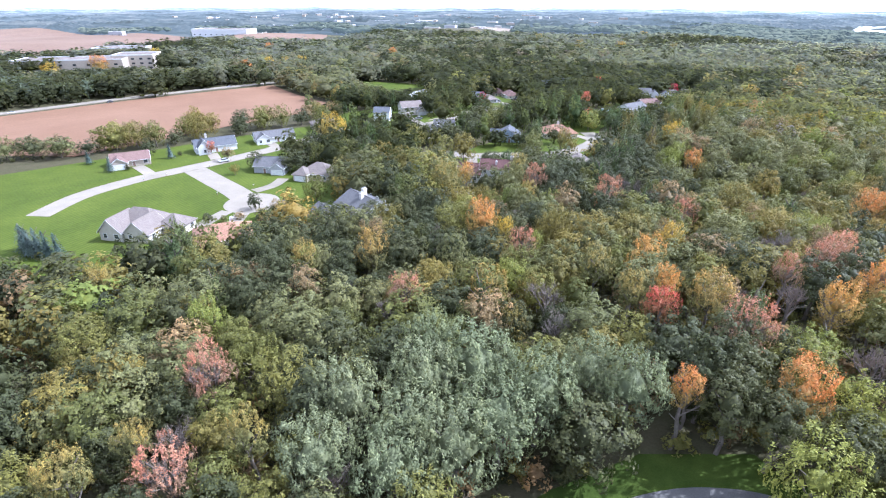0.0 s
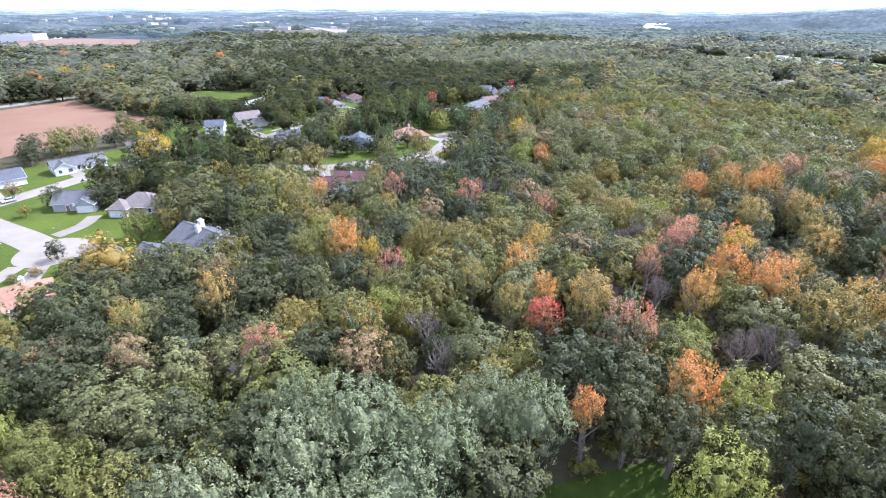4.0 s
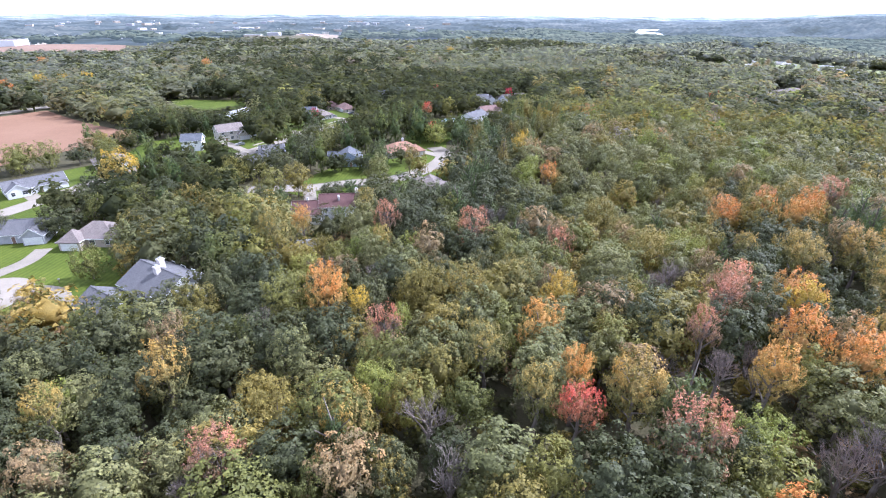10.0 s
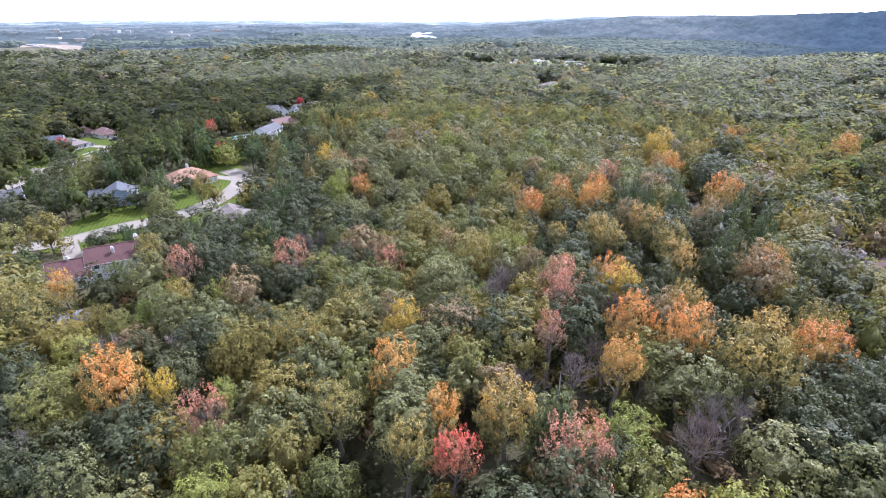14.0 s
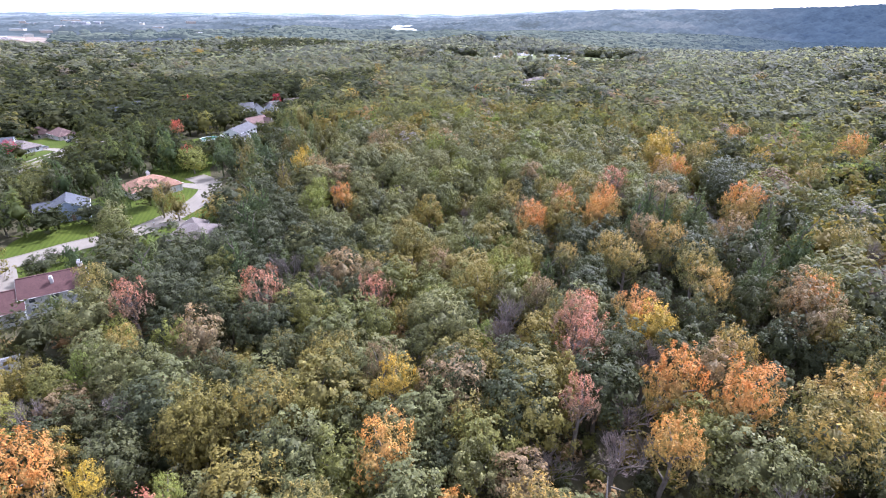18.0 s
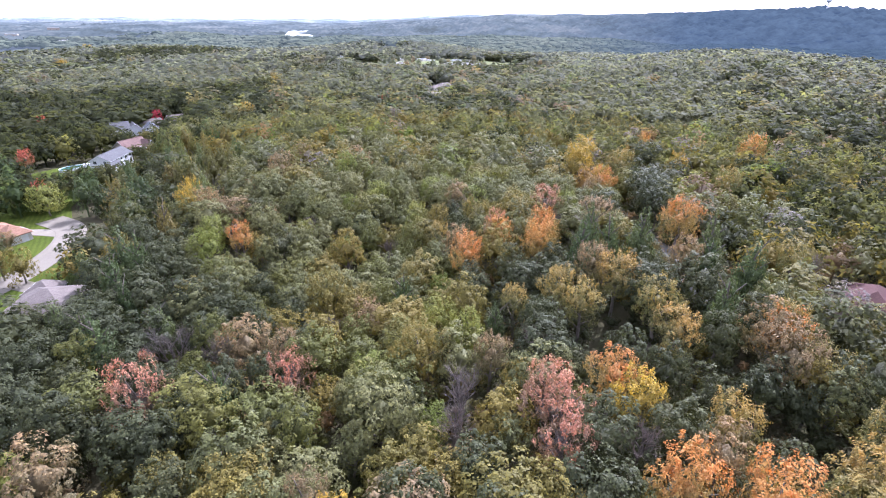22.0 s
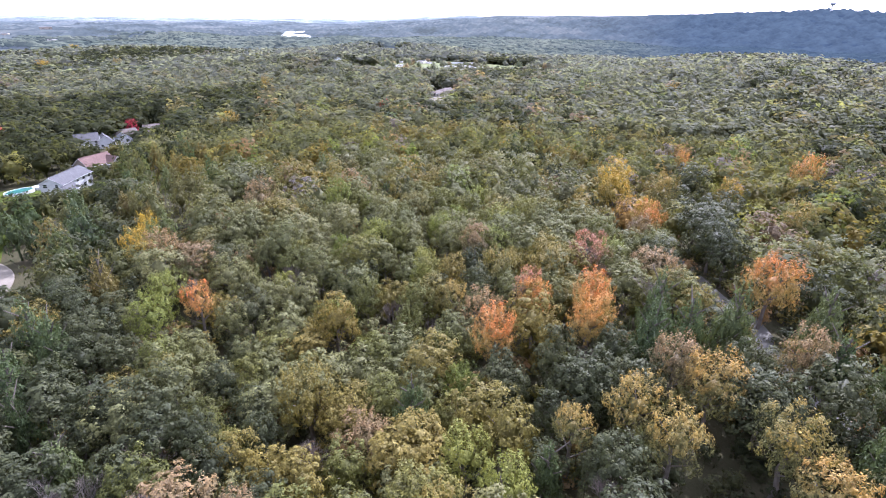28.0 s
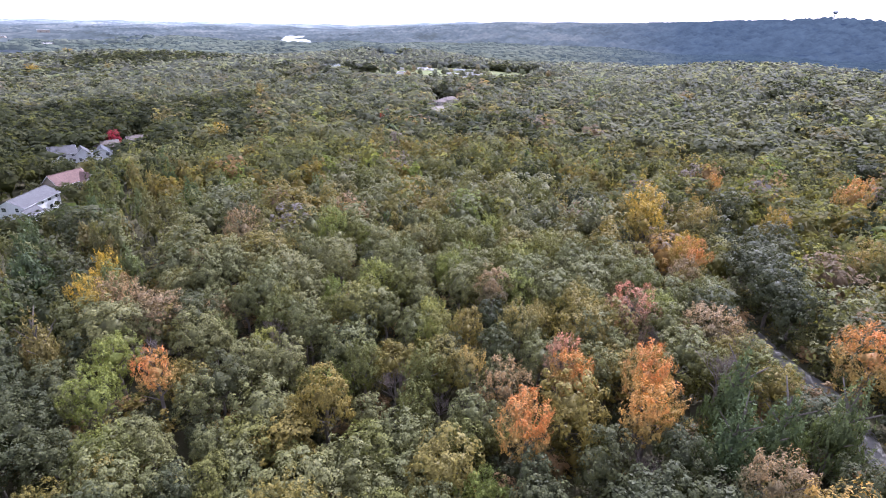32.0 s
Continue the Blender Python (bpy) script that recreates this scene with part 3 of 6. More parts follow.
REACH = [(428, 1850), (452, 2080), (505, 2420), (600, 2750), (668, 3040), (790, 3040), (730, 2760), (640, 2420), (566, 2100), (505, 1850)]
REACH_2 = [(215, 880), (238, 950), (258, 1015), (318, 1015), (312, 940), (288, 875)]
water("river_reach_1", REACH, ground_z(500, 2050) + 4, "bright river reach reflecting the sky")
water("river_reach_2", REACH_2, ground_z(262, 945) + 4, "short bright river reach")
DRIVES = [
    [(-172, 124), (-180, 127), (-189, 130)], [(-167, 152), (-176, 158)], [(-158, 180), (-165, 184)], [(-122, 128), (-120, 136), (-122, 144)],
    [(-106, 123), (-98, 122), (-88, 113)], [(-116, 109), (-115, 100), (-113, 93)], [(-110, 110), (-105, 100)], [(-66, 206), (-60, 192), (-56, 182)],
    [(-30, 228), (-22, 220), (-20, 214)], [(-21, 258), (-28, 263), (-35, 266)], [(-112, 250), (-122, 258), (-134, 268)], [(-100, 288), (-112, 300)],
    [(-88, 336), (-98, 346), (-108, 352)], [(-82, 352), (-95, 368), (-102, 376)], [(-106, 266), (-97, 250)],
]
for d in DRIVES:
    ribbon("driveway", d, 4.6, 0.13 if d[0][1] < 200 else 0.21, CONCRETE, "pale concrete driveway", "driveway")


# ---- houses ----
def wing_shell(w, d, eave, ridge, axis, hip):
    """Walls (with gables) and roof slabs of one wing, centred on its base."""
    if axis == "y":
        v1, f1, v2, f2 = wing_shell(d, w, eave, ridge, "x", hip)
        turn = lambda vs: [(-y, x, z) for x, y, z in vs]
        return turn(v1), f1, turn(v2), f2
    a, b, o, th = w / 2, d / 2, 0.45, 0.22
    wv = [(-a, -b, -0.6), (a, -b, -0.6), (a, b, -0.6), (-a, b, -0.6), (-a, -b, eave), (a, -b, eave), (a, b, eave), (-a, b, eave)]
    wf = [(0, 1, 5, 4), (2, 3, 7, 6)]
    if hip:
        wf += [(1, 2, 6, 5), (3, 0, 4, 7)]
    else:
        wv += [(a, 0, ridge - 0.05), (-a, 0, ridge - 0.05)]
        wf += [(1, 2, 6, 8, 5), (3, 0, 4, 9, 7)]
    drop = (ridge - eave) * o / b
    e = eave - drop + 0.12
    r = ridge + 0.12
    ra = max(0.3, a - b) if hip else a + o * 0.8
    ax = a + o if hip else a + o * 0.8
    top = [(-ax, -b - o, e), (ax, -b - o, e), (ax, b + o, e), (-ax, b + o, e), (-ra, 0, r), (ra, 0, r)]
    rv = top + [(x, y, z - th) for x, y, z in top]
    rf = [(0, 1, 5, 4), (2, 3, 4, 5), (10, 11, 7, 6), (11, 10, 9, 8), (0, 6, 7, 1), (2, 8, 9, 3)]
    if hip:
        rf += [(1, 2, 5), (3, 0, 4), (11, 8, 7), (10, 6, 9), (1, 7, 8, 2), (3, 9, 6, 0)]
    else:
        rf += [(1, 7, 11, 5), (5, 11, 8, 2), (3, 9, 10, 4), (4, 10, 6, 0)]
    return wv, wf, rv, rf


def window_set(home, kind, x, y, z, w, h, facing, me_cache={}):
    """A window, door or garage door on a wall; facing is degrees from the wall's outward -y."""
    key = (kind, w, h)
    m = pose(x, y, z, 0, 0, facing)
    if kind == "window":
        if key not in me_cache:
            t, a, b = 0.11, w / 2, h
            ring = [(-a - t, -t), (a + t, -t), (a + t, b + t), (-a - t, b + t), (-a, 0), (a, 0), (a, b), (-a, b)]
            v = [(u, e, q) for e in (-0.08, 0.05) for u, q in ring]
            f = [q for k in range(4) for n in ((k + 1) % 4,) for q in ((k, n, 4 + n, 4 + k), (8 + k, 12 + k, 12 + n, 8 + n), (k, 8 + k, 8 + n, n), (4 + k, 4 + n, 12 + n, 12 + k))]
            me_cache[key] = (mesh_of("window", v, f, TRIM), boxes("pane", [(-a, -0.03, 0, a, 0.02, b / 2 - 0.03)], GLASS))
        f, p = me_cache[key]
        ob = part("window", f, home, "white-framed window", m)
        part("pane", p, ob)
        part("pane", p, ob, m=pose(0, 0.02, h / 2 + 0.03))
        return
    if key not in me_cache:
        if kind == "door":
            me_cache[key] = (boxes("door", [(-w / 2, -0.06, 0, w / 2, 0.02, h), (-w / 2 + 0.15, -0.08, 0.25, w / 2 - 0.15, -0.05, 0.9), (-w / 2 + 0.15, -0.08, 1.05, w / 2 - 0.15, -0.05, h - 0.2)], DOORMAT),
                             boxes("door_frame", [(-w / 2 - 0.1, -0.09, 0, -w / 2, 0.03, h + 0.1), (w / 2, -0.09, 0, w / 2 + 0.1, 0.03, h + 0.1), (-w / 2, -0.09, h, w / 2, 0.03, h + 0.1)], TRIM))
        else:
            rows = [(-w / 2, -0.07, 0.03 + k * h / 4, w / 2, 0.02, (k + 1) * h / 4) for k in range(4)]
            me_cache[key] = (boxes("garage_door", rows, TRIM),
                             boxes("door_frame", [(-w / 2 - 0.12, -0.1, 0, -w / 2, 0.03, h + 0.12), (w / 2, -0.1, 0, w / 2 + 0.12, 0.03, h + 0.12), (-w / 2, -0.1, h, w / 2, 0.03, h + 0.12)], TRIM))
    f, p = me_cache[key]
    ob = part("garage_door" if kind == "garage" else "door", f, home, "panelled garage door" if kind == "garage" else "", m)
    part("door_frame", p, ob)


FOOTPRINTS, FOOTPRINTS_FAR = [], []


def house(x, y, rot, wings, wall, roof, label, chimneys=(), garage=(), doors=(), category="house", windows=True, name="house"):
    """wings: (cx, cy, width, depth, eave, ridge, ridge axis, hipped). The street door side is -y. garage and doors: (wing, side, along)."""
    z = ground_z(x, y)
    home = tagged(new(name), label, category, "houses of the neighbourhood")
    home.matrix_basis = pose(x, y, z, 0, 0, rot)
    for cx, cy, w, d, eave, ridge, axis, hip in wings:
        wv, wf, rv, rf = wing_shell(w, d, eave, ridge, axis, hip)
        part("wall", mesh_of("wall", wv, wf, WALL[wall]), home, m=pose(cx, cy, 0))
        rob = part("roof", mesh_of("roof", rv, rf, ROOF[roof]), home, m=pose(cx, cy, 0))
        long, deep = (w, d) if axis == "x" else (d, w)
        if not hip:
            part("ridge_cap", boxes("ridge_cap", [(-long / 2 - 0.3, -0.18, ridge + 0.05, long / 2 + 0.3, 0.18, ridge + 0.17)], ROOF[roof]), rob, m=pose(0, 0, 0, 0, 0, 0 if axis == "x" else 90))
            for s in (-1, 1):
                g = deep / 2 + 0.45
                run = [(s * (long / 2 + 0.36), -g, eave - 0.28), (s * (long / 2 + 0.36), 0, ridge + 0.06), (s * (long / 2 + 0.36), g, eave - 0.28)]
                v = [(px + e, py, pz + t) for px, py, pz in run for e, t in ((0, 0), (0.06 * s, 0), (0.06 * s, -0.26), (0, -0.26))]
                f = [(4 * i + k, 4 * i + (k + 1) % 4, 4 * i + 4 + (k + 1) % 4, 4 * i + 4 + k) for i in range(2) for k in range(4)]
                part("rake_board", mesh_of("rake_board", v, f, TRIM), rob, "white rake board", pose(0, 0, 0, 0, 0, 0 if axis == "x" else 90))
        for s in (-1, 1):
            gy = deep / 2 + 0.45
            part("gutter", boxes("gutter", [(-long / 2 - 0.4, s * gy - 0.07, eave - 0.32, long / 2 + 0.4, s * gy + 0.07, eave - 0.18)], TRIM), rob, m=pose(0, 0, 0, 0, 0, 0 if axis == "x" else 90))
        if not windows:
            continue
        floors = 2 if eave > 4.2 else 1
        taken = [(s, a) for i, s, a in garage + doors if (wings[i][0], wings[i][1]) == (cx, cy)]
        for side, length, off, facing in (("s", w, d / 2, 0), ("n", w, d / 2, 180), ("e", d, w / 2, 90), ("w", d, w / 2, 270)):
            n = max(1, int(length / 3.4))
            for k in range(n):
                a = (k + 0.5) / n * length - length / 2
                for fl in range(floors):
                    if fl == 0 and any(s == side and abs(t - a) < 3 for s, t in taken):
                        continue
                    px, py = {"s": (a, -off), "n": (a, off), "e": (off, a), "w": (-off, a)}[side]
                    gx, gy = px + cx, py + cy
                    if any(o[:2] != (cx, cy) and abs(gx - o[0]) < o[2] / 2 + 0.4 and abs(gy - o[1]) < o[3] / 2 + 0.4 for o in wings):
                        continue
                    window_set(home, "window", gx, gy, 1.0 + fl * 2.7, 1.5 if k % 2 else 1.1, 1.3, facing)
    for kind, items, w, h in (("garage", garage, 4.6, 2.2), ("door", doors, 1.0, 2.05)):
        for i, side, a in items:
            cx, cy, ww, dd = wings[i][:4]
            px, py, facing = {"s": (a, -dd / 2, 0), "n": (a, dd / 2, 180), "e": (ww / 2, a, 90), "w": (-ww / 2, a, 270)}[side]
            window_set(home, kind, cx + px, cy + py, 0.05, w, h, facing)
    for cx, cy, top, s in chimneys:
        c = part("chimney", boxes("chimney", [(-s / 2, -s / 2, 2.5, s / 2, s / 2, top), (-s / 2 - 0.1, -s / 2 - 0.1, top - 0.35, s / 2 + 0.1, s / 2 + 0.1, top - 0.12)], BRICK), home, "pale brick chimney", pose(cx, cy, 0))
        part("flue", boxes("flue", [(-0.2, -0.2, top, 0.2, 0.2, top + 0.3), (-0.32, -0.32, top + 0.3, 0.32, 0.32, top + 0.36)], METAL), c)
    r = math.hypot(max(abs(o[0]) + o[2] / 2 for o in wings), max(abs(o[1]) + o[3] / 2 for o in wings))
    for cx, cy, w, d, *_ in wings:
        q = Matrix.Rotation(radians(rot), 2) @ Vector((cx, cy))
        FOOTPRINTS.append((x + q.x, y + q.y, rot, w, d))
    return home


house(-71, 124.8, -24, [(0, 0, 16, 13, 4.4, 7.8, "x", False), (-4.5, -11.5, 9.5, 9.5, 2.9, 5.6, "x", False)], "white", "grey",
      "white two-storey house with grey gabled roof", ((-1.2, 1.0, 9.6, 1.3), (0.6, -1.2, 9.0, 1.2)), ((1, "w", 0),), ((0, "w", -3),))
house(-127, 86, 14, [(0, 1.5, 16, 11, 3.0, 7.4, "x", True), (-4.0, -3.5, 7.5, 9, 3.0, 6.9, "y", False), (4.2, -3.0, 8, 9, 3.0, 6.6, "y", False), (10, 2.5, 8, 8, 3.0, 5.8, "x", True)],
      "cream", "taupe", "cream house with a many-gabled taupe roof", (), ((3, "n", 0),), ((0, "s", 6),))
house(-194.5, 131.5, 54, [(0, 0, 14.5, 9, 2.8, 5.2, "x", False), (-4.4, -4.8, 6.4, 6.5, 2.8, 5.0, "y", False)], "tan", "rose", "low tan ranch house with rose-brown roof", (), ((1, "s", 0),), ((0, "s", 1),))
house(-179.5, 163.5, 57, [(0, 0, 18, 8.5, 3.0, 5.8, "x", False), (-5.4, -4.2, 5.5, 5, 3.4, 6.6, "y", False)], "white", "slate", "white house with steep front gable and blue-grey roof", ((-3, 2, 7.4, 0.9),), ((0, "s", 6),), ((0, "s", 0),))
house(-166.5, 189, 55, [(0, 0, 19, 8.5, 2.8, 5.2, "x", False), (-6, -3, 7, 6, 2.8, 5.0, "y", False)], "white", "grey", "long low white ranch house with grey roof", (), ((0, "s", 6.5),), ((0, "s", 1),))
house(-133, 151, 20, [(0, 0, 13, 9, 3.0, 5.8, "x", False), (4, -4.2, 5.5, 5, 3.0, 5.2, "y", False)], "grey", "grey", "grey house half hidden by trees", (), ((1, "s", 0),), ((0, "s", -2),))
house(-109.5, 152, 8, [(0, 0, 13, 10, 3.0, 6.2, "x", True), (-5, -4.5, 6, 6, 3.0, 5.4, "y", True)], "tan", "taupe", "tan house with hipped roof behind tall trees", (), ((1, "s", 0),))
house(-99, 91.5, 46, [(0, 0, 16, 11, 3.0, 5.8, "x", True), (-4, -5.5, 6.5, 6, 3.0, 5.2, "y", True)], "cream", "terracotta", "cream house with terracotta hipped roof under trees", ((3, 1, 6.8, 0.9),), ((1, "w", 0),))
house(-45.2, 180.5, 14, [(0, 0, 12.5, 8.6, 5.2, 8.0, "x", False), (-10.2, -1.8, 9, 9.2, 3.6, 6.5, "x", False)], "white", "maroon", "white two-storey house with dark maroon roof", ((5.7, 0.4, 9.4, 0.9), (0, -2.2, 7.9, 0.6), (-10, -1.8, 7.2, 0.6)), ((1, "n", 0),), ((0, "n", 0),))
house(-18.5, 208.5, -22, [(0, 0, 13, 12, 3.0, 5.6, "x", True), (-4, 5.5, 6.5, 6, 3.0, 5.0, "y", True)], "grey", "taupe", "low house with taupe hipped roof at the lane", (), ((1, "n", 0),))
house(-40.5, 259.5, 36, [(0, 0, 16, 11, 3.0, 6.0, "x", True), (5, -5, 7, 6, 3.0, 5.4, "y", True)], "cream", "terracotta", "cream house with orange terracotta roof on the lane", ((1.5, 1.5, 7.0, 0.9),), ((1, "s", 0),), ((0, "s", -3),))
house(-60, 240, 14, [(0, 0, 11, 9.5, 3.8, 6.8, "y", False), (-6, 2, 6, 7, 3.0, 5.2, "x", False)], "blue", "slate", "blue house with white-trimmed front gable", (), ((1, "s", 0),), ((0, "s", 1),))
house(-141.5, 253, 20, [(0, 0, 9, 8.5, 5.2, 7.6, "x", False)], "white", "slate", "small white two-storey house by the hedge", (), (), ((0, "s", 0),))
house(-135.5, 276, 46, [(0, 0, 13, 9, 5.2, 8.0, "x", False), (5.5, -3.5, 6, 7, 3.2, 6.2, "y", False)], "cream", "taupe", "cream two-storey house with double gables", (), ((1, "s", 0),), ((0, "s", -3),))
house(-98.5, 246, 26, [(0, 0, 11, 8.5, 3.0, 5.6, "x", False), (-4, -5, 6, 6, 3.0, 5.0, "y", False)], "grey", "grey", "grey house with a garage wing", (), ((1, "s", 0),))
house(-98, 231, 50, [(0, 0, 9, 8, 3.0, 5.2, "x", True)], "white", "grey", "white house with grey hipped roof under trees", (), (), ((0, "s", 0),))
house(-11.5, 340, 62, [(0, 0, 17, 8.5, 5.2, 7.4, "x", False), (-7, -5, 6, 4, 3.0, 4.6, "x", False)], "white", "grey", "white two-storey house with grey roof by the pool", (), (), ((0, "s", 0),))
house(-5, 374, 40, [(0, 0, 13, 9, 3.4, 6.8, "x", False), (5, -5, 6, 6, 3.2, 6.0, "y", False)], "tan", "rose", "tan house with rose-brown gabled roof", (), ((0, "s", 3),))
house(-13, 435, 10, [(0, 0, 11, 9, 5.2, 8.2, "x", False), (8, -1, 7, 8, 4.0, 7.0, "y", False)], "white", "grey", "white gabled house at the wood's edge", (), (), ((0, "s", 0),))
house(4, 430, 5, [(0, 0, 8, 8, 4.4, 7.4, "y", False)], "white", "slate", "small white gabled house", (), (), ((0, "s", 0),))
house(-125, 358, 10, [(0, 0, 13, 9, 3.0, 5.8, "x", False)], "white", "slate", "white house with dark roof near a red tree", (), ((0, "s", 3),))
house(-110.5, 346.5, -35, [(0, 0, 12, 9, 3.0, 5.6, "x", True), (-3, -4.5, 5, 5, 3.0, 5.4, "y", False)], "grey", "taupe", "grey house with hipped roof on the street", (), ((1, "s", 0),))
house(-118.5, 391, -60, [(0, 0, 12, 9, 3.0, 5.8, "x", True)], "tan", "rose", "tan house with rose-brown hipped roof", (), ((0, "s", 2),))
house(-105, 381, -50, [(0, 0, 14, 9, 3.0, 5.8, "x", True)], "cream", "rose", "cream house with rose-brown roof beside a lawn", (), ((0, "s", 3),))
house(-96, 450, 10, [(0, 0, 14, 9, 4.6, 7.4, "x", False)], "grey", "slate", "grey house half hidden in trees", (), (), ((0, "s", 0),))
house(-83, 470, 20, [(0, 0, 11, 9, 4.6, 7.6, "x", False)], "white", "slate", "white house behind the trees", (), (), ((0, "s", 0),))
house(-171, 338, 78, [(0, 0, 40, 9, 3.2, 4.4, "x", False)], "white", "pale", "long low white shed with pale metal roof", (), (), ((0, "s", 0),), "shed", True, "shed")
house(-161, 222, 48, [(0, 0, 13, 9, 2.9, 5.2, "x", True)], "tan", "taupe", "low tan house behind the yellow tree", (), ((0, "s", 3),))
house(4, 452, 20, [(0, 0, 12, 9, 3.4, 6.4, "x", False)], "grey", "taupe", "grey-roofed house at the end of the street", (), (), ((0, "s", 0),))
house(20, 462, 15, [(0, 0, 13, 9, 3.4, 6.6, "x", False)], "tan", "taupe", "tan gabled house beyond the plantation", (), (), ((0, "s", 0),))
house(268, 545, 12, [(0, 0, 16, 9, 3.5, 5.5, "x", True), (-17, -6, 11, 8, 3.5, 5, "x", True)], "cream", "taupe", "pale house in a woodland clearing", (), (), ((0, "s", 0),))
house(148, 118, 20, [(0, 0, 14, 10, 3.2, 6.4, "x", True), (-5, -5, 6, 6, 3.0, 5.4, "y", True)], "tan", "maroon", "brown house with dark hipped roof under dark trees", (), ((1, "s", 0),), ((0, "s", 3),))
house(-47.5, 153.5, 14, [(0, 0, 6.5, 5, 2.4, 3.3, "x", True)], "white", "pale", "small white-roofed shed between the trees", (), (), ((0, "s", 0),), "shed", False, "garden_shed")


def block(x, y, rot, w, d, h, label, wall="cream", rows=2, cols=8):
    """A large flat-roofed building with a parapet and rows of windows."""
    ob = tagged(new("large_building"), label, "building")
    ob.matrix_basis = pose(x, y, ground_z(x, y), 0, 0, rot)
    part("wall", boxes("wall", [(-w / 2, -d / 2, -3, w / 2, d / 2, h)], WALL[wall]), ob)
    part("roof", boxes("roof", [(-w / 2 + 0.5, -d / 2 + 0.5, h, w / 2 - 0.5, d / 2 - 0.5, h + 0.15)], ROOF["taupe"]), ob)
    part("parapet", boxes("parapet", [(-w / 2, -d / 2, h, w / 2, -d / 2 + 0.45, h + 0.9), (-w / 2, d / 2 - 0.45, h, w / 2, d / 2, h + 0.9),
                                      (-w / 2, -d / 2 + 0.45, h, -w / 2 + 0.45, d / 2 - 0.45, h + 0.9), (w / 2 - 0.45, -d / 2 + 0.45, h, w / 2, d / 2 - 0.45, h + 0.9)], TRIM), ob)
    pane = boxes("window", [(-1.6, -0.1, 0, 1.6, 0.05, 1.6), (-1.75, -0.16, -0.15, 1.75, 0.02, 0)], GLASS)
    for r in range(rows):
        for c in range(cols):
            part("window", pane, ob, m=pose((c + 0.5) / cols * w - w / 2, -d / 2, 1.4 + r * (h - 1) / rows))
    FOOTPRINTS_FAR.append((x, y, rot, w, d))
    return ob


block(-588, 352, 38, 105, 40, 12, "long tan flat-roofed factory building", "tan")
block(-555, 402, 38, 42, 36, 15, "tall brown block of the factory", "tan", 3, 5)
block(-640, 445, 38, 60, 34, 14, "pale rear hall of the factory", "tan", 2, 6)
block(-900, 860, 20, 120, 50, 12, "white warehouse beside the far field", "white", 1, 10)
block(-470, 560, 30, 34, 18, 7, "white low building among trees", "white", 1, 6)
town = random.Random(5)
for k in range(80):
    b, d = radians(town.choice((-50, -40, -33, -25, -16)) + town.gauss(0, 5)), town.uniform(1350, 3400)
    block(20 + d * math.sin(b), 110 + d * math.cos(b), town.uniform(0, 180), town.uniform(14, 48) * (1 + (k % 9 == 0)), town.uniform(12, 30), town.uniform(5, 10),
          "small pale building of the distant town", town.choice(("tan", "grey", "tan", "grey", "tan", "cream")), 1, 2)
for k in range(20):
    b, d = radians(town.uniform(21, 35)), town.uniform(690, 930)
    block(20 + d * math.sin(b), 110 + d * math.cos(b), town.uniform(0, 180), town.uniform(12, 24), town.uniform(9, 14), town.uniform(4, 6),
          "small pale building in the river valley", town.choice(("white", "cream")), 1, 3)


# ---- cars, pool, street furniture ----
PAINTS = {"white": plain("white_car_paint", (0.5, 0.5, 0.5), (0.55, 0.55, 0.55), 0.25, 0.5, 5, 0.0, 0.6),
          "dark": plain("dark_car_paint", (0.03, 0.03, 0.035), (0.05, 0.05, 0.055), 0.2, 0.5, 5, 0.0, 0.6),
          "silver": plain("silver_car_paint", (0.3, 0.3, 0.31), (0.36, 0.36, 0.37), 0.25, 0.5, 5, 0.0, 0.6, 0.4),
          "red": plain("red_car_paint", (0.3, 0.03, 0.03), (0.36, 0.04, 0.04), 0.25, 0.5, 5, 0.0, 0.6)}
RUBBER = plain("tyre_rubber", (0.015, 0.015, 0.015), (0.03, 0.03, 0.03), 0.9)


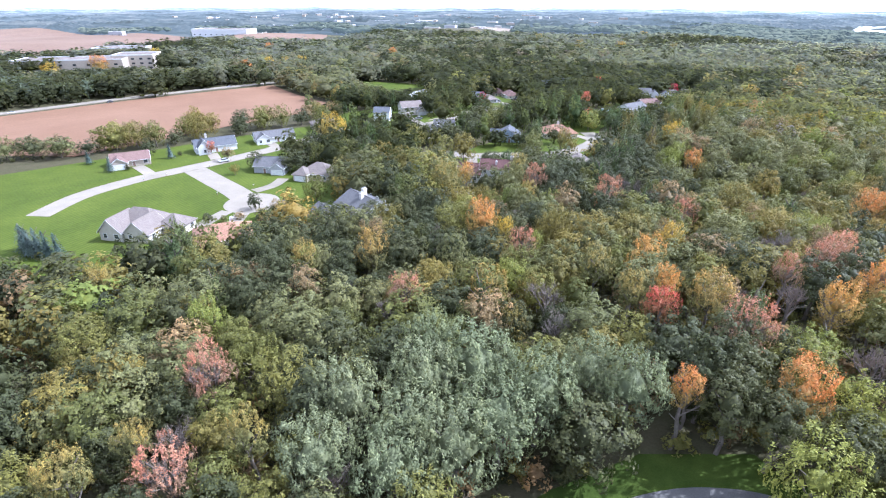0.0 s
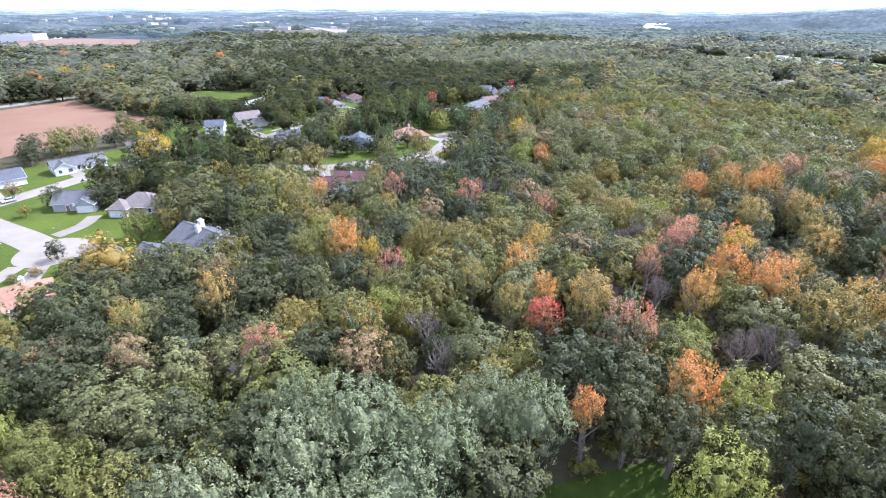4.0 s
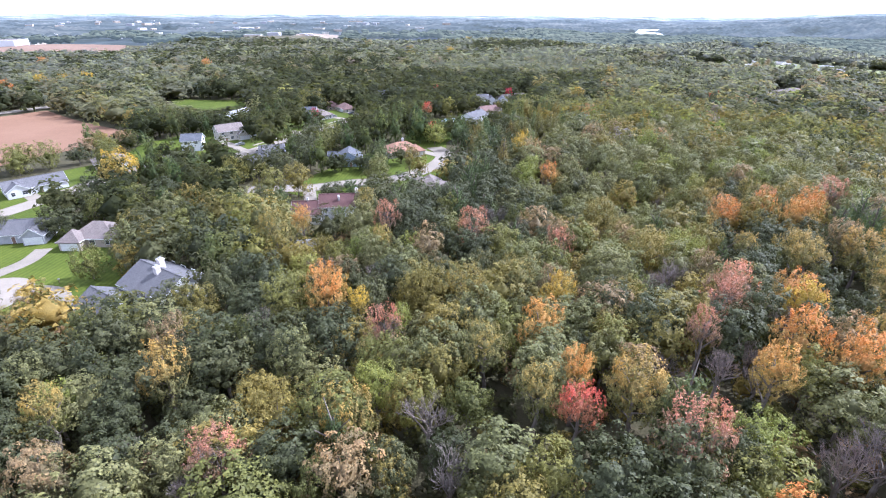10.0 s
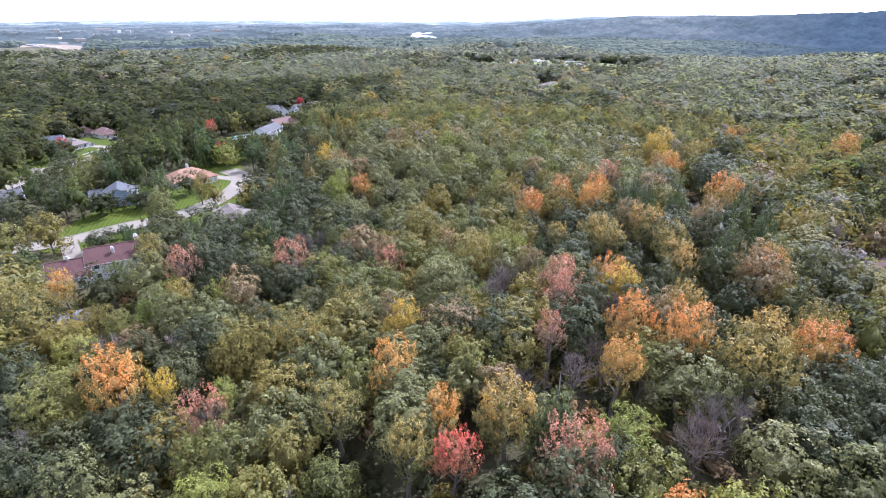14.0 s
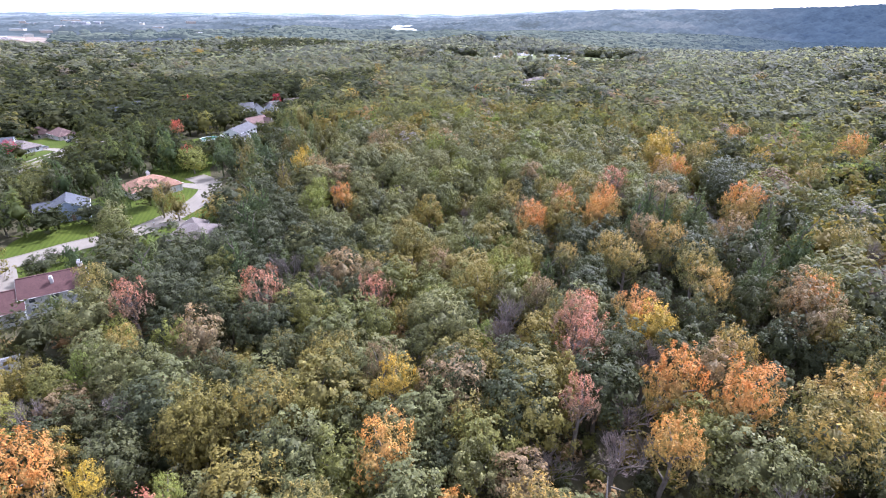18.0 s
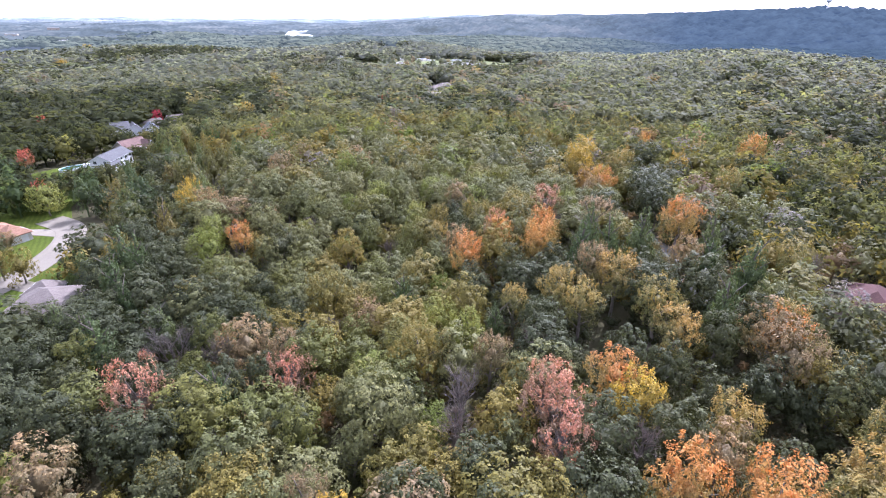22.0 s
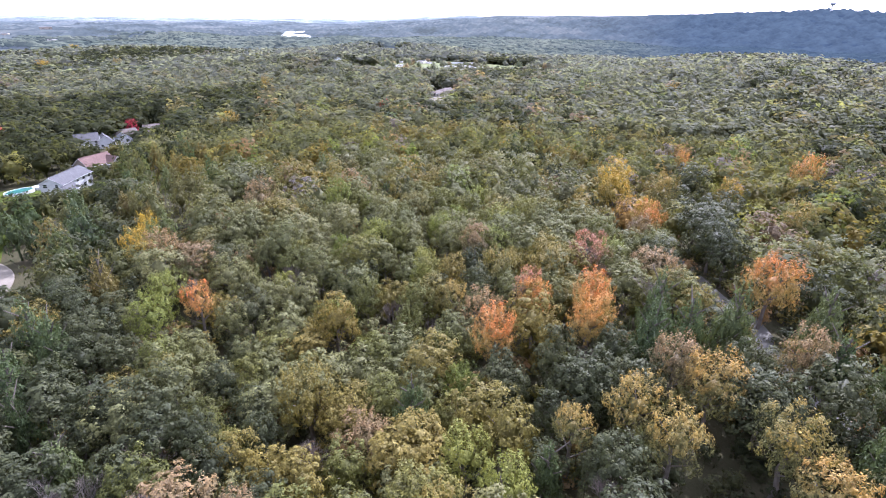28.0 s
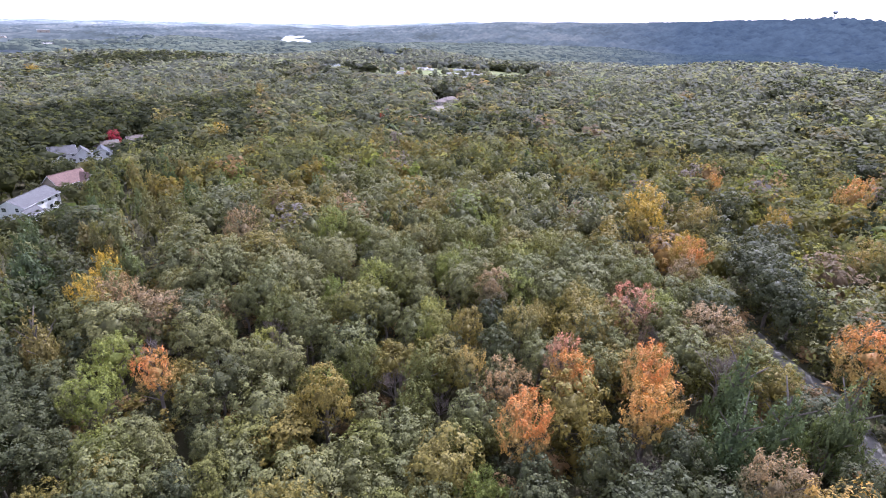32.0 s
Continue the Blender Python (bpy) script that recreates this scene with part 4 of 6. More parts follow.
def car(x, y, rot, paint, label):
    """A parked car: body, cabin glass, roof, four wheels, lamps."""
    ob = tagged(new("car"), label, "car", "parked cars")
    ob.matrix_basis = pose(x, y, ground_z(x, y) + 0.22, 0, 0, rot)
    prof = [(-2.2, 0.35), (-2.15, 0.85), (-1.2, 0.95), (1.6, 1.0), (2.2, 0.9), (2.25, 0.4)]
    v = [(px, s * (0.88 if 0 < i < 5 else 0.8), pz) for s in (-1, 1) for i, (px, pz) in enumerate(prof)]
    f = [tuple(range(5, -1, -1)), tuple(range(6, 12))] + [(i, (i + 1) % 6, 6 + (i + 1) % 6, 6 + i) for i in range(6)]
    part("body", mesh_of("body", v, f, PAINTS[paint]), ob)
    g = [(-1.2, 0.95, 0.84), (-0.55, 1.42, 0.68), (1.1, 1.45, 0.68), (1.75, 1.0, 0.84)]
    v = [(px, s * w, pz) for s in (-1, 1) for px, pz, w in g]
    part("cabin_glass", mesh_of("cabin_glass", v, [(3, 2, 1, 0), (4, 5, 6, 7), (0, 1, 5, 4), (1, 2, 6, 5), (2, 3, 7, 6)], GLASS), ob)
    part("roof_panel", boxes("roof_panel", [(-0.6, -0.66, 1.43, 1.1, 0.66, 1.48)], PAINTS[paint]), ob)
    bm = bmesh.new()
    bmesh.ops.create_cone(bm, cap_ends=True, segments=14, radius1=0.33, radius2=0.33, depth=0.22, matrix=Matrix.Rotation(radians(90), 4, "X"))
    wm = bpy.data.meshes.new("wheel")
    bm.to_mesh(wm)
    bm.free()
    wm.materials.append(RUBBER)
    rim = boxes("rim", [(-0.17, -0.125, -0.17, 0.17, 0.125, 0.17)], METAL)
    for px in (-1.35, 1.4):
        for s in (-1, 1):
            w = part("wheel", wm, ob, m=pose(px, s * 0.8, 0.12))
            part("rim", rim, w)
    lamp = boxes("headlight", [(-0.04, -0.16, -0.07, 0.04, 0.16, 0.07)], TRIM)
    for s in (-1, 1):
        part("headlight", lamp, ob, m=pose(-2.19, s * 0.6, 0.72))
    return ob


for cx, cy, cr, cp, cl in ((-160.5, 150.5, 60, "white", "white car parked at the kerb"), (-126, 283, 50, "white", "white car on a driveway"), (-107, 252, 30, "dark", "dark car parked on the driveway"),
                           (-123, 263, 40, "silver", "silver car by the garage"), (-90, 113, 40, "silver", "silver car outside the garage"),
                           (-378, 245, 72, "dark", "dark car on the far road"), (-401, 190, 70, "white", "white car on the far road"), (-352, 338, 68, "silver", "silver car on the far road"),
                           (-104, 350, 30, "silver", "silver car on a driveway"), (-97, 366, 50, "dark", "dark car on a driveway")):
    car(cx, cy, cr, cp, cl)


def oval(name, a, b, z0, z1, mat, n=28, inner=0.0):
    """An oval ring wall, or a disc if inner is 0."""
    if not inner:
        return mesh_of(name, [(a * math.cos(k * 2 * math.pi / n), b * math.sin(k * 2 * math.pi / n), z1) for k in range(n)], [tuple(range(n))], mat)
    v = []
    for k in range(n):
        c, s = math.cos(k * 2 * math.pi / n), math.sin(k * 2 * math.pi / n)
        v += [(a * c, b * s, z0), (a * c, b * s, z1), ((a - inner) * c, (b - inner) * s, z1), ((a - inner) * c, (b - inner) * s, z0)]
    f = [(4 * k + i, 4 * ((k + 1) % n) + i, 4 * ((k + 1) % n) + i + 1, 4 * k + i + 1) for k in range(n) for i in range(3)]
    return mesh_of(name, v, f, mat)


pool = tagged(new("swimming_pool"), "oval above-ground pool with white rim and green water", "pool")
pool.matrix_basis = pose(-27.5, 343.5, ground_z(-27.5, 343.5), 0, 0, 35)
part("wall", oval("wall", 5.0, 3.2, 0, 1.3, TRIM, 28, 0.3), pool)
part("water", oval("water", 4.8, 3.0, 0, 1.1, plain("pool_water", (0.03, 0.12, 0.11), (0.05, 0.17, 0.15), 0.08, 0.5, 3, 0.1, 0.8)), pool)
part("deck", boxes("deck", [(5.05, -1.6, 0, 7.6, 1.6, 1.25)], TRIM), pool, "raised white pool deck")
for mx, my in ((-131, 119), (-169, 118), (-160, 142), (-125, 131), (-102, 127), (-166, 126), (-60, 205), (-33, 224), (-104, 275)):
    post = tagged(new("mailbox"), "small mailbox on a post at the kerb", "mailbox", "mailboxes along the street")
    post.matrix_basis = pose(mx, my, ground_z(mx, my), 0, 0, 40)
    part("post", boxes("post", [(-0.06, -0.06, 0, 0.06, 0.06, 1.05)], DOORMAT), post)
    part("box", boxes("box", [(-0.25, -0.1, 1.05, 0.25, 0.1, 1.3)], METAL), post)


def water_tower(x, y, top):
    """A single-pedestal tower: flared base, slender column, globe tank with a vent."""
    z = ground_z(x, y)
    ob = tagged(new("water_tower"), "pale globe-shaped water tower on the far ridge", "tower")
    ob.matrix_basis = pose(x, y, z)

    def turned(name, profile, mat, n=20):
        v = [(r * math.cos(k * 2 * math.pi / n), r * math.sin(k * 2 * math.pi / n), h) for r, h in profile for k in range(n)]
        f = [(i * n + k, i * n + (k + 1) % n, (i + 1) * n + (k + 1) % n, (i + 1) * n + k) for i in range(len(profile) - 1) for k in range(n)]
        part(name, mesh_of(name, v, f, mat, True), ob)

    neck = top - z - 14
    turned("base", [(5.0, -1), (4.6, 1), (2.4, 7)], METAL)
    turned("column", [(2.4, 7), (2.0, neck)], METAL)
    turned("tank", [(2.0, neck)] + [(9 * math.sin(a * math.pi / 12), neck + 7 - 7 * math.cos(a * math.pi / 12)) for a in range(2, 12)] + [(0.05, neck + 14)], METAL)
    turned("vent", [(0.8, neck + 13.6), (0.8, neck + 15.2), (0.05, neck + 15.6)], METAL)


water_tower(2353, 1279, 122)


# ---- trees: meshes ----
RNG = np.random.default_rng(7)


def unit(v):
    return v / np.maximum(np.linalg.norm(v, axis=-1, keepdims=True), 1e-6)


def leaf_quads(p, n, size, rng, slim=0.8, along=None):
    """Three-cornered leaf sprays at p facing n; drawn out along a direction where one is given."""
    k = len(p)
    if along is None:
        t = unit(np.cross(n, unit(rng.normal(size=(k, 3)))))
        b = np.cross(n, t)
        wide = 0.8
    else:
        t = unit(np.cross(along, n))
        b = unit(np.cross(n, t))
        wide = 0.42
    s = (size * rng.uniform(0.6, 1.4, (k, 1))).reshape(k, 1)
    bend = n * s * rng.uniform(-0.35, 0.15, (k, 1))
    sl = slim * rng.uniform(0.6, 1.2, (k, 1))
    v = np.stack([p - t * s * wide - b * s * sl * 0.6, p + t * s * wide - b * s * sl * 0.5 + bend, p + b * s * sl + bend * 0.5], 1).reshape(-1, 3)
    return v, np.arange(3 * k).reshape(k, 3)


def lumps_of(shape, rng, count, small=1.0):
    """Centres and radii of the boughs of a crown whose radius is 1 and whose height runs from 0 to about 2."""
    c, r = [], []
    for i in range(count):
        a, u = i * 2.4 + rng.uniform(-0.5, 0.5), (i + 0.5) / count
        z = 0.25 + 1.45 * u
        wide = {"round": math.sqrt(max(0.05, 1 - ((z - 0.75) / 1.05) ** 2)), "tall": math.sqrt(max(0.05, 1 - ((z - 0.85) / 1.05) ** 2)) * 0.85,
                "broad": math.sqrt(max(0.05, 1 - ((z - 0.6) / 1.2) ** 2)) * 1.05, "plume": max(0.1, 1 - (z - 0.25) / 1.6) ** 0.75 * 0.9}[shape]
        rr = rng.uniform(0.26, 0.44) * small * (1 if shape != "plume" else 0.55 + 0.45 * wide)
        rad = max(0.0, wide - rr * 0.75) * rng.uniform(0.72, 1.1)
        c.append((math.cos(a) * rad, math.sin(a) * rad, z + rng.uniform(-0.14, 0.14)))
        r.append(rr)
    c.append((0, 0, 1.0))
    r.append(0.55 if shape != "plume" else 0.4)
    return np.array(c), np.array(r)


OCT_V = np.array([(1, 0, 0), (0, 1, 0), (-1, 0, 0), (0, -1, 0), (0, 0, 1), (0, 0, -1)], float)
OCT_F = np.array([(0, 1, 4), (1, 2, 4), (2, 3, 4), (3, 0, 4), (1, 0, 5), (2, 1, 5), (3, 2, 5), (0, 3, 5)])


def crown(shape, seed, boughs, tufts, leaves, size, core=True, small=1.0, tuft_size=0.12, ruffle=0.45, inner=0.8, spray=0.0, skin=0):
    """Unit crown as vertices, leaf triangles and core triangles: boughs carry tufts, tufts carry leaf sprays. spray draws tufts and leaves upwards."""
    rng = np.random.default_rng(seed)
    c, r = lumps_of(shape, rng, boughs, small)
    k = tufts * 4
    pick = rng.choice(len(c), k, p=r ** 2 / (r ** 2).sum())
    d = unit(rng.normal(size=(k, 3)) + (0, 0, 0.45))
    p = c[pick] + d * (r[pick] * rng.uniform(0.86, 1.12, k))[:, None]
    out = np.ones(k, bool)
    for cc, rr in zip(c, r):
        out &= np.linalg.norm(p - cc, axis=1) > rr * 0.82
    p, d = p[out][:tufts], d[out][:tufts]
    k = len(p)
    face = unit(0.6 * d + 0.9 * unit(p - (0, 0, 0.5)) + (0, 0, 0.2))
    tr = (tuft_size * rng.uniform(0.6, 1.4, k))[:, None, None]
    dl = unit(rng.normal(size=(k, leaves, 3)) + 1.15 * face[:, None])
    if spray:
        axis = unit(face * 0.55 + (0, 0, 1) + 0.25 * rng.normal(size=face.shape))[:, None]
        pl = p[:, None] + dl * tr * 0.6 + axis * tr * spray * rng.uniform(-1, 1, (k, leaves, 1))
        along = np.repeat(axis, leaves, 1).reshape(-1, 3) + 0.3 * rng.normal(size=(k * leaves, 3))
    else:
        pl, along = p[:, None] + dl * tr * rng.uniform(0.7, 1.1, (k, leaves, 1)), None
    n = unit(0.8 * dl + ruffle * rng.normal(size=dl.shape) + 0.75 * face[:, None])
    pl, n = pl.reshape(-1, 3), n.reshape(-1, 3)
    if skin:
        pick = rng.choice(len(c), skin * 2, p=r ** 2 / (r ** 2).sum())
        d = unit(rng.normal(size=(skin * 2, 3)))
        q = c[pick] + d * (r[pick] * rng.uniform(0.74, 0.94, skin * 2))[:, None]
        out = np.ones(len(q), bool)
        for cc, rr in zip(c, r):
            out &= np.linalg.norm(q - cc, axis=1) > rr * 0.68
        q, d = q[out][:skin], d[out][:skin]
        pl, n = np.r_[pl, q], np.r_[n, unit(0.6 * d + 0.8 * unit(q - (0, 0, 0.5)) + 0.35 * rng.normal(size=d.shape))]
        along = None if along is None else np.r_[along, unit(d + (0, 0, 1.2))]
    v, q = leaf_quads(pl, n, size, rng, 1.3 if spray else 0.8, along)
    cv, cf = np.zeros((0, 3)), np.zeros((0, 3), int)
    if core:
        for cc, rr in list(zip(c, r)) if not skin else [((0, 0, 0.9), 0.85)]:
            w = OCT_V * rng.uniform(0.8, 1.05, (6, 1)) * rr * inner + cc
            cf = np.r_[cf, OCT_F + len(cv)]
            cv = np.r_[cv, w]
    return v, q, cv, cf


def crown_mesh(name, data, mat):
    v, q, cv, cf = data
    verts = np.r_[v, cv]
    faces = [tuple(f) for f in q.tolist()] + [tuple(f) for f in (cf + len(v)).tolist()]
    return mesh_of(name, verts.tolist(), faces, mat, True)


def prism(p, q, r0, r1, sides=3):
    """A tapered branch between two points."""
    p, q = Vector(p), Vector(q)
    ax = (q - p).normalized()
    s = ax.orthogonal().normalized()
    u = ax.cross(s)
    v = [tuple(c + (s * math.cos(k * 2 * math.pi / sides) + u * math.sin(k * 2 * math.pi / sides)) * r) for c, r in ((p, r0), (q, r1)) for k in range(sides)]
    return v, [(k, (k + 1) % sides, sides + (k + 1) % sides, sides + k) for k in range(sides)]


def joined(pieces):
    v, f = [], []
    for pv, pf in pieces:
        f += [tuple(len(v) + i for i in q) for q in pf]
        v += pv
    return v, f


def trunk_mesh(seed, height=1.0):
    """A tapered trunk with limbs; unit height to the crown's middle."""
    rnd = random.Random(seed)
    pts = [Vector((0, 0, -0.08))]
    for k in range(1, 5):
        pts.append(Vector((rnd.uniform(-0.03, 0.03), rnd.uniform(-0.03, 0.03), k * 0.26)))
    rad = [0.042, 0.034, 0.028, 0.021, 0.012]
    out = [prism(pts[k], pts[k + 1], rad[k], rad[k + 1], 7) for k in range(4)]
    for k in range(6):
        a = k * 2.4
        z = 0.45 + 0.09 * k
        b = Vector((0, 0, z))
        e = b + Vector((math.cos(a) * 0.26, math.sin(a) * 0.26, 0.22))
        out.append(prism(b, e, 0.016, 0.005, 4))
    return mesh_of("trunk", *joined(out), BARK)


def bare_crown(seed, depth=5):
    """Unit crown of leafless limbs and twigs, reaching upwards."""
    rnd = random.Random(seed)
    out = []

    def grow(p, way, length, r, left):
        q = p + way * length
        out.append(prism(p, q, r, r * 0.62, 3))
        if left == 0:
            return
        for _ in range(3):
            w = (way + Vector((rnd.uniform(-1, 1), rnd.uniform(-1, 1), rnd.uniform(0.0, 0.55))) * 0.62).normalized()
            grow(p + way * length * rnd.uniform(0.5, 1.0), w, length * rnd.uniform(0.6, 0.8), r * 0.62, left - 1)

    for k in range(4):
        a = k * 1.57 + rnd.uniform(-0.4, 0.4)
        grow(Vector((0, 0, -0.1)), Vector((math.cos(a) * 0.42, math.sin(a) * 0.42, 1)).normalized(), 0.66, 0.026, depth - 1)
    return joined(out)


def bare_mesh(seed):
    return mesh_of("crown", *bare_crown(seed, 6), LEAF["twig"])


def conifer(seed, layers, spokes, wide, size):
    """Unit conifer crown: whorls of drooping boughs set with needle sprays."""
    rng = np.random.default_rng(seed)
    p, n = [], []
    for i in range(layers):
        u = i / (layers - 1)
        z = 0.1 + 1.9 * u
        reach = wide * (1 - u) ** 0.8 + 0.05
        for k in range(max(4, int(spokes * (1 - 0.5 * u)))):
            a = k * 6.283 / spokes * (1 + u) + i * 0.7 + rng.uniform(-0.25, 0.25)
            m = 4 if u < 0.6 else 2
            for j in range(m):
                s = (j + 0.8) / m * reach * rng.uniform(0.85, 1.15)
                p.append((math.cos(a) * s, math.sin(a) * s, z - 0.22 * s * s / max(wide, 0.1) + rng.uniform(-0.03, 0.03)))
                n.append((math.cos(a) * 0.45, math.sin(a) * 0.45, 1))
    p, n = np.array(p), unit(np.array(n) + 0.45 * rng.normal(size=(len(n), 3)))
    v, q = leaf_quads(p, n, size, rng, 0.6)
    core_v, core_f = [], []
    for i in range(3):
        rr = wide * (0.62 - 0.2 * i)
        b = len(core_v)
        core_v += [(math.cos(k * 1.047) * rr, math.sin(k * 1.047) * rr, 0.15 + 0.55 * i) for k in range(6)] + [(0, 0, 1.1 + 0.4 * i)]
        core_f += [(b + k, b + (k + 1) % 6, b + 6) for k in range(6)]
    return v, q, np.array(core_v), np.array(core_f)


OAKS = [crown_mesh("crown", crown(s, 10 + i, 17, 115, 34, 0.044, True, 0.98, 0.15, 0.26, 0.66, 0.0, 900), LEAF["green"]) for i, s in enumerate(("round", "broad", "broad", "round", "tall", "broad"))]
MAPLES = [crown_mesh("crown", crown(s, 30 + i, 18, 180, 22, 0.04, True, 0.92, 0.115, 0.35, 0.42, 1.1, 1400), LEAF["green"]) for i, s in enumerate(("round", "tall", "round", "tall"))]
PLUMES = [crown_mesh("crown", crown("plume", 50 + i, 22, 150, 14, 0.055, True, 0.75, 0.1, 0.5, 0.5, 1.7, 900), LEAF["larch"]) for i in range(3)]
THIN = [crown_mesh("crown", crown(s, 60 + i, 18, 260, 15, 0.04, False, 0.88, 0.115, 0.5, 0.7, 1.1), LEAF["green"]) for i, s in enumerate(("round", "broad"))]
FINE = [crown_mesh("crown", crown(s, 40 + i, 30, 280, 26, 0.034, True, 0.78, 0.11, 0.4, 0.75, 0.9, 1200), LEAF["willow"]) for i, s in enumerate(("broad", "round"))]
PINES = [crown_mesh("crown", conifer(80 + i, 20, 13, w, 0.085), LEAF["pine"]) for i, w in enumerate((0.62, 0.75, 0.55))]
BARES = [bare_mesh(90 + i) for i in range(3)]
TRUNKS = [trunk_mesh(i) for i in range(4)]
LABELS = {
    "green": "leafy green broadleaf tree in the woods", "grey_green": "grey-green oak tree in the woods", "olive": "olive-green broadleaf tree turning yellow",
    "lime": "yellow-green young broadleaf tree in the woods", "dark": "dark green shaded broadleaf tree", "pine": "green pine tree with drooping boughs",
    "willow": "large soft grey-green willow tree", "spruce": "blue-green spruce standing on the lawn", "yellow": "bright yellow autumn maple tree",
    "orange": "orange autumn maple tree among green trees", "pink": "salmon-pink autumn tree thinning out", "red": "small red autumn maple tree in full colour", "crimson": "crimson autumn maple tree near the street",
    "gold": "golden-olive broadleaf tree turning in autumn", "tan": "tan-brown autumn beech tree in the woods", "larch": "pointed yellow-green larch tree in a plantation", "twig": "bare grey leafless tree among green ones",
}
NAMES = {"larch": "larch_tree", "pine": "pine_tree", "willow": "willow_tree", "spruce": "spruce_tree", "twig": "bare_tree", "grey_green": "oak_tree", "green": "ash_tree", "olive": "hickory_tree",
         "dark": "elm_tree", "lime": "birch_tree", "tan": "beech_tree"}
TREES = []


def tree(x, y, kind, radius, height, base=None):
    """One tree: a trunk with limbs and a crown of leaf sprays."""
    z = ground_z(x, y)
    ob = tagged(new(NAMES.get(kind, "maple_tree")), LABELS[kind], "tree", "trees of the woods")
    ob.matrix_basis = pose(x, y, z, 0, 0, random.uniform(0, 360))
    maple = kind in ("orange", "yellow", "red", "crimson", "gold", "lime") or kind in ("green", "olive", "tan") and random.random() < 0.35
    shapes = {"pine": PLUMES, "larch": PLUMES, "spruce": PINES, "willow": FINE, "twig": BARES, "pink": THIN}.get(kind, MAPLES if maple else OAKS)
    me = random.choice(shapes)
    cb = base if base is not None else max(height * random.uniform(0.2, 0.3), height - radius * random.uniform(2.1, 2.5))
    if kind in ("pine", "spruce", "larch"):
        cb = 0.4 if kind == "spruce" else height * 0.12
        radius /= 0.65 if kind == "spruce" else 0.85
    s = (height - cb) / (2.0 if kind != "twig" else 2.3)
    t = part("trunk", random.choice(TRUNKS), ob)
    t.scale = (height * 0.62, height * 0.62, (cb + s) if kind not in ("pine", "larch", "spruce") else height * 0.9)
    c = part("crown", me, ob)
    c.location, c.scale = (0, 0, cb), (radius * random.uniform(0.92, 1.1), radius * random.uniform(0.92, 1.1), s)
    slot = c.material_slots[0]
    slot.link, slot.material = "OBJECT", LEAF[kind]
    if kind == "pink":
        limbs = part("bare_branch", random.choice(BARES), ob, "bare grey branches showing through the leaves")
        limbs.location, limbs.scale = c.location, (radius * 0.85, radius * 0.85, s * 0.8)
    TREES.append((x, y, radius))
    return ob


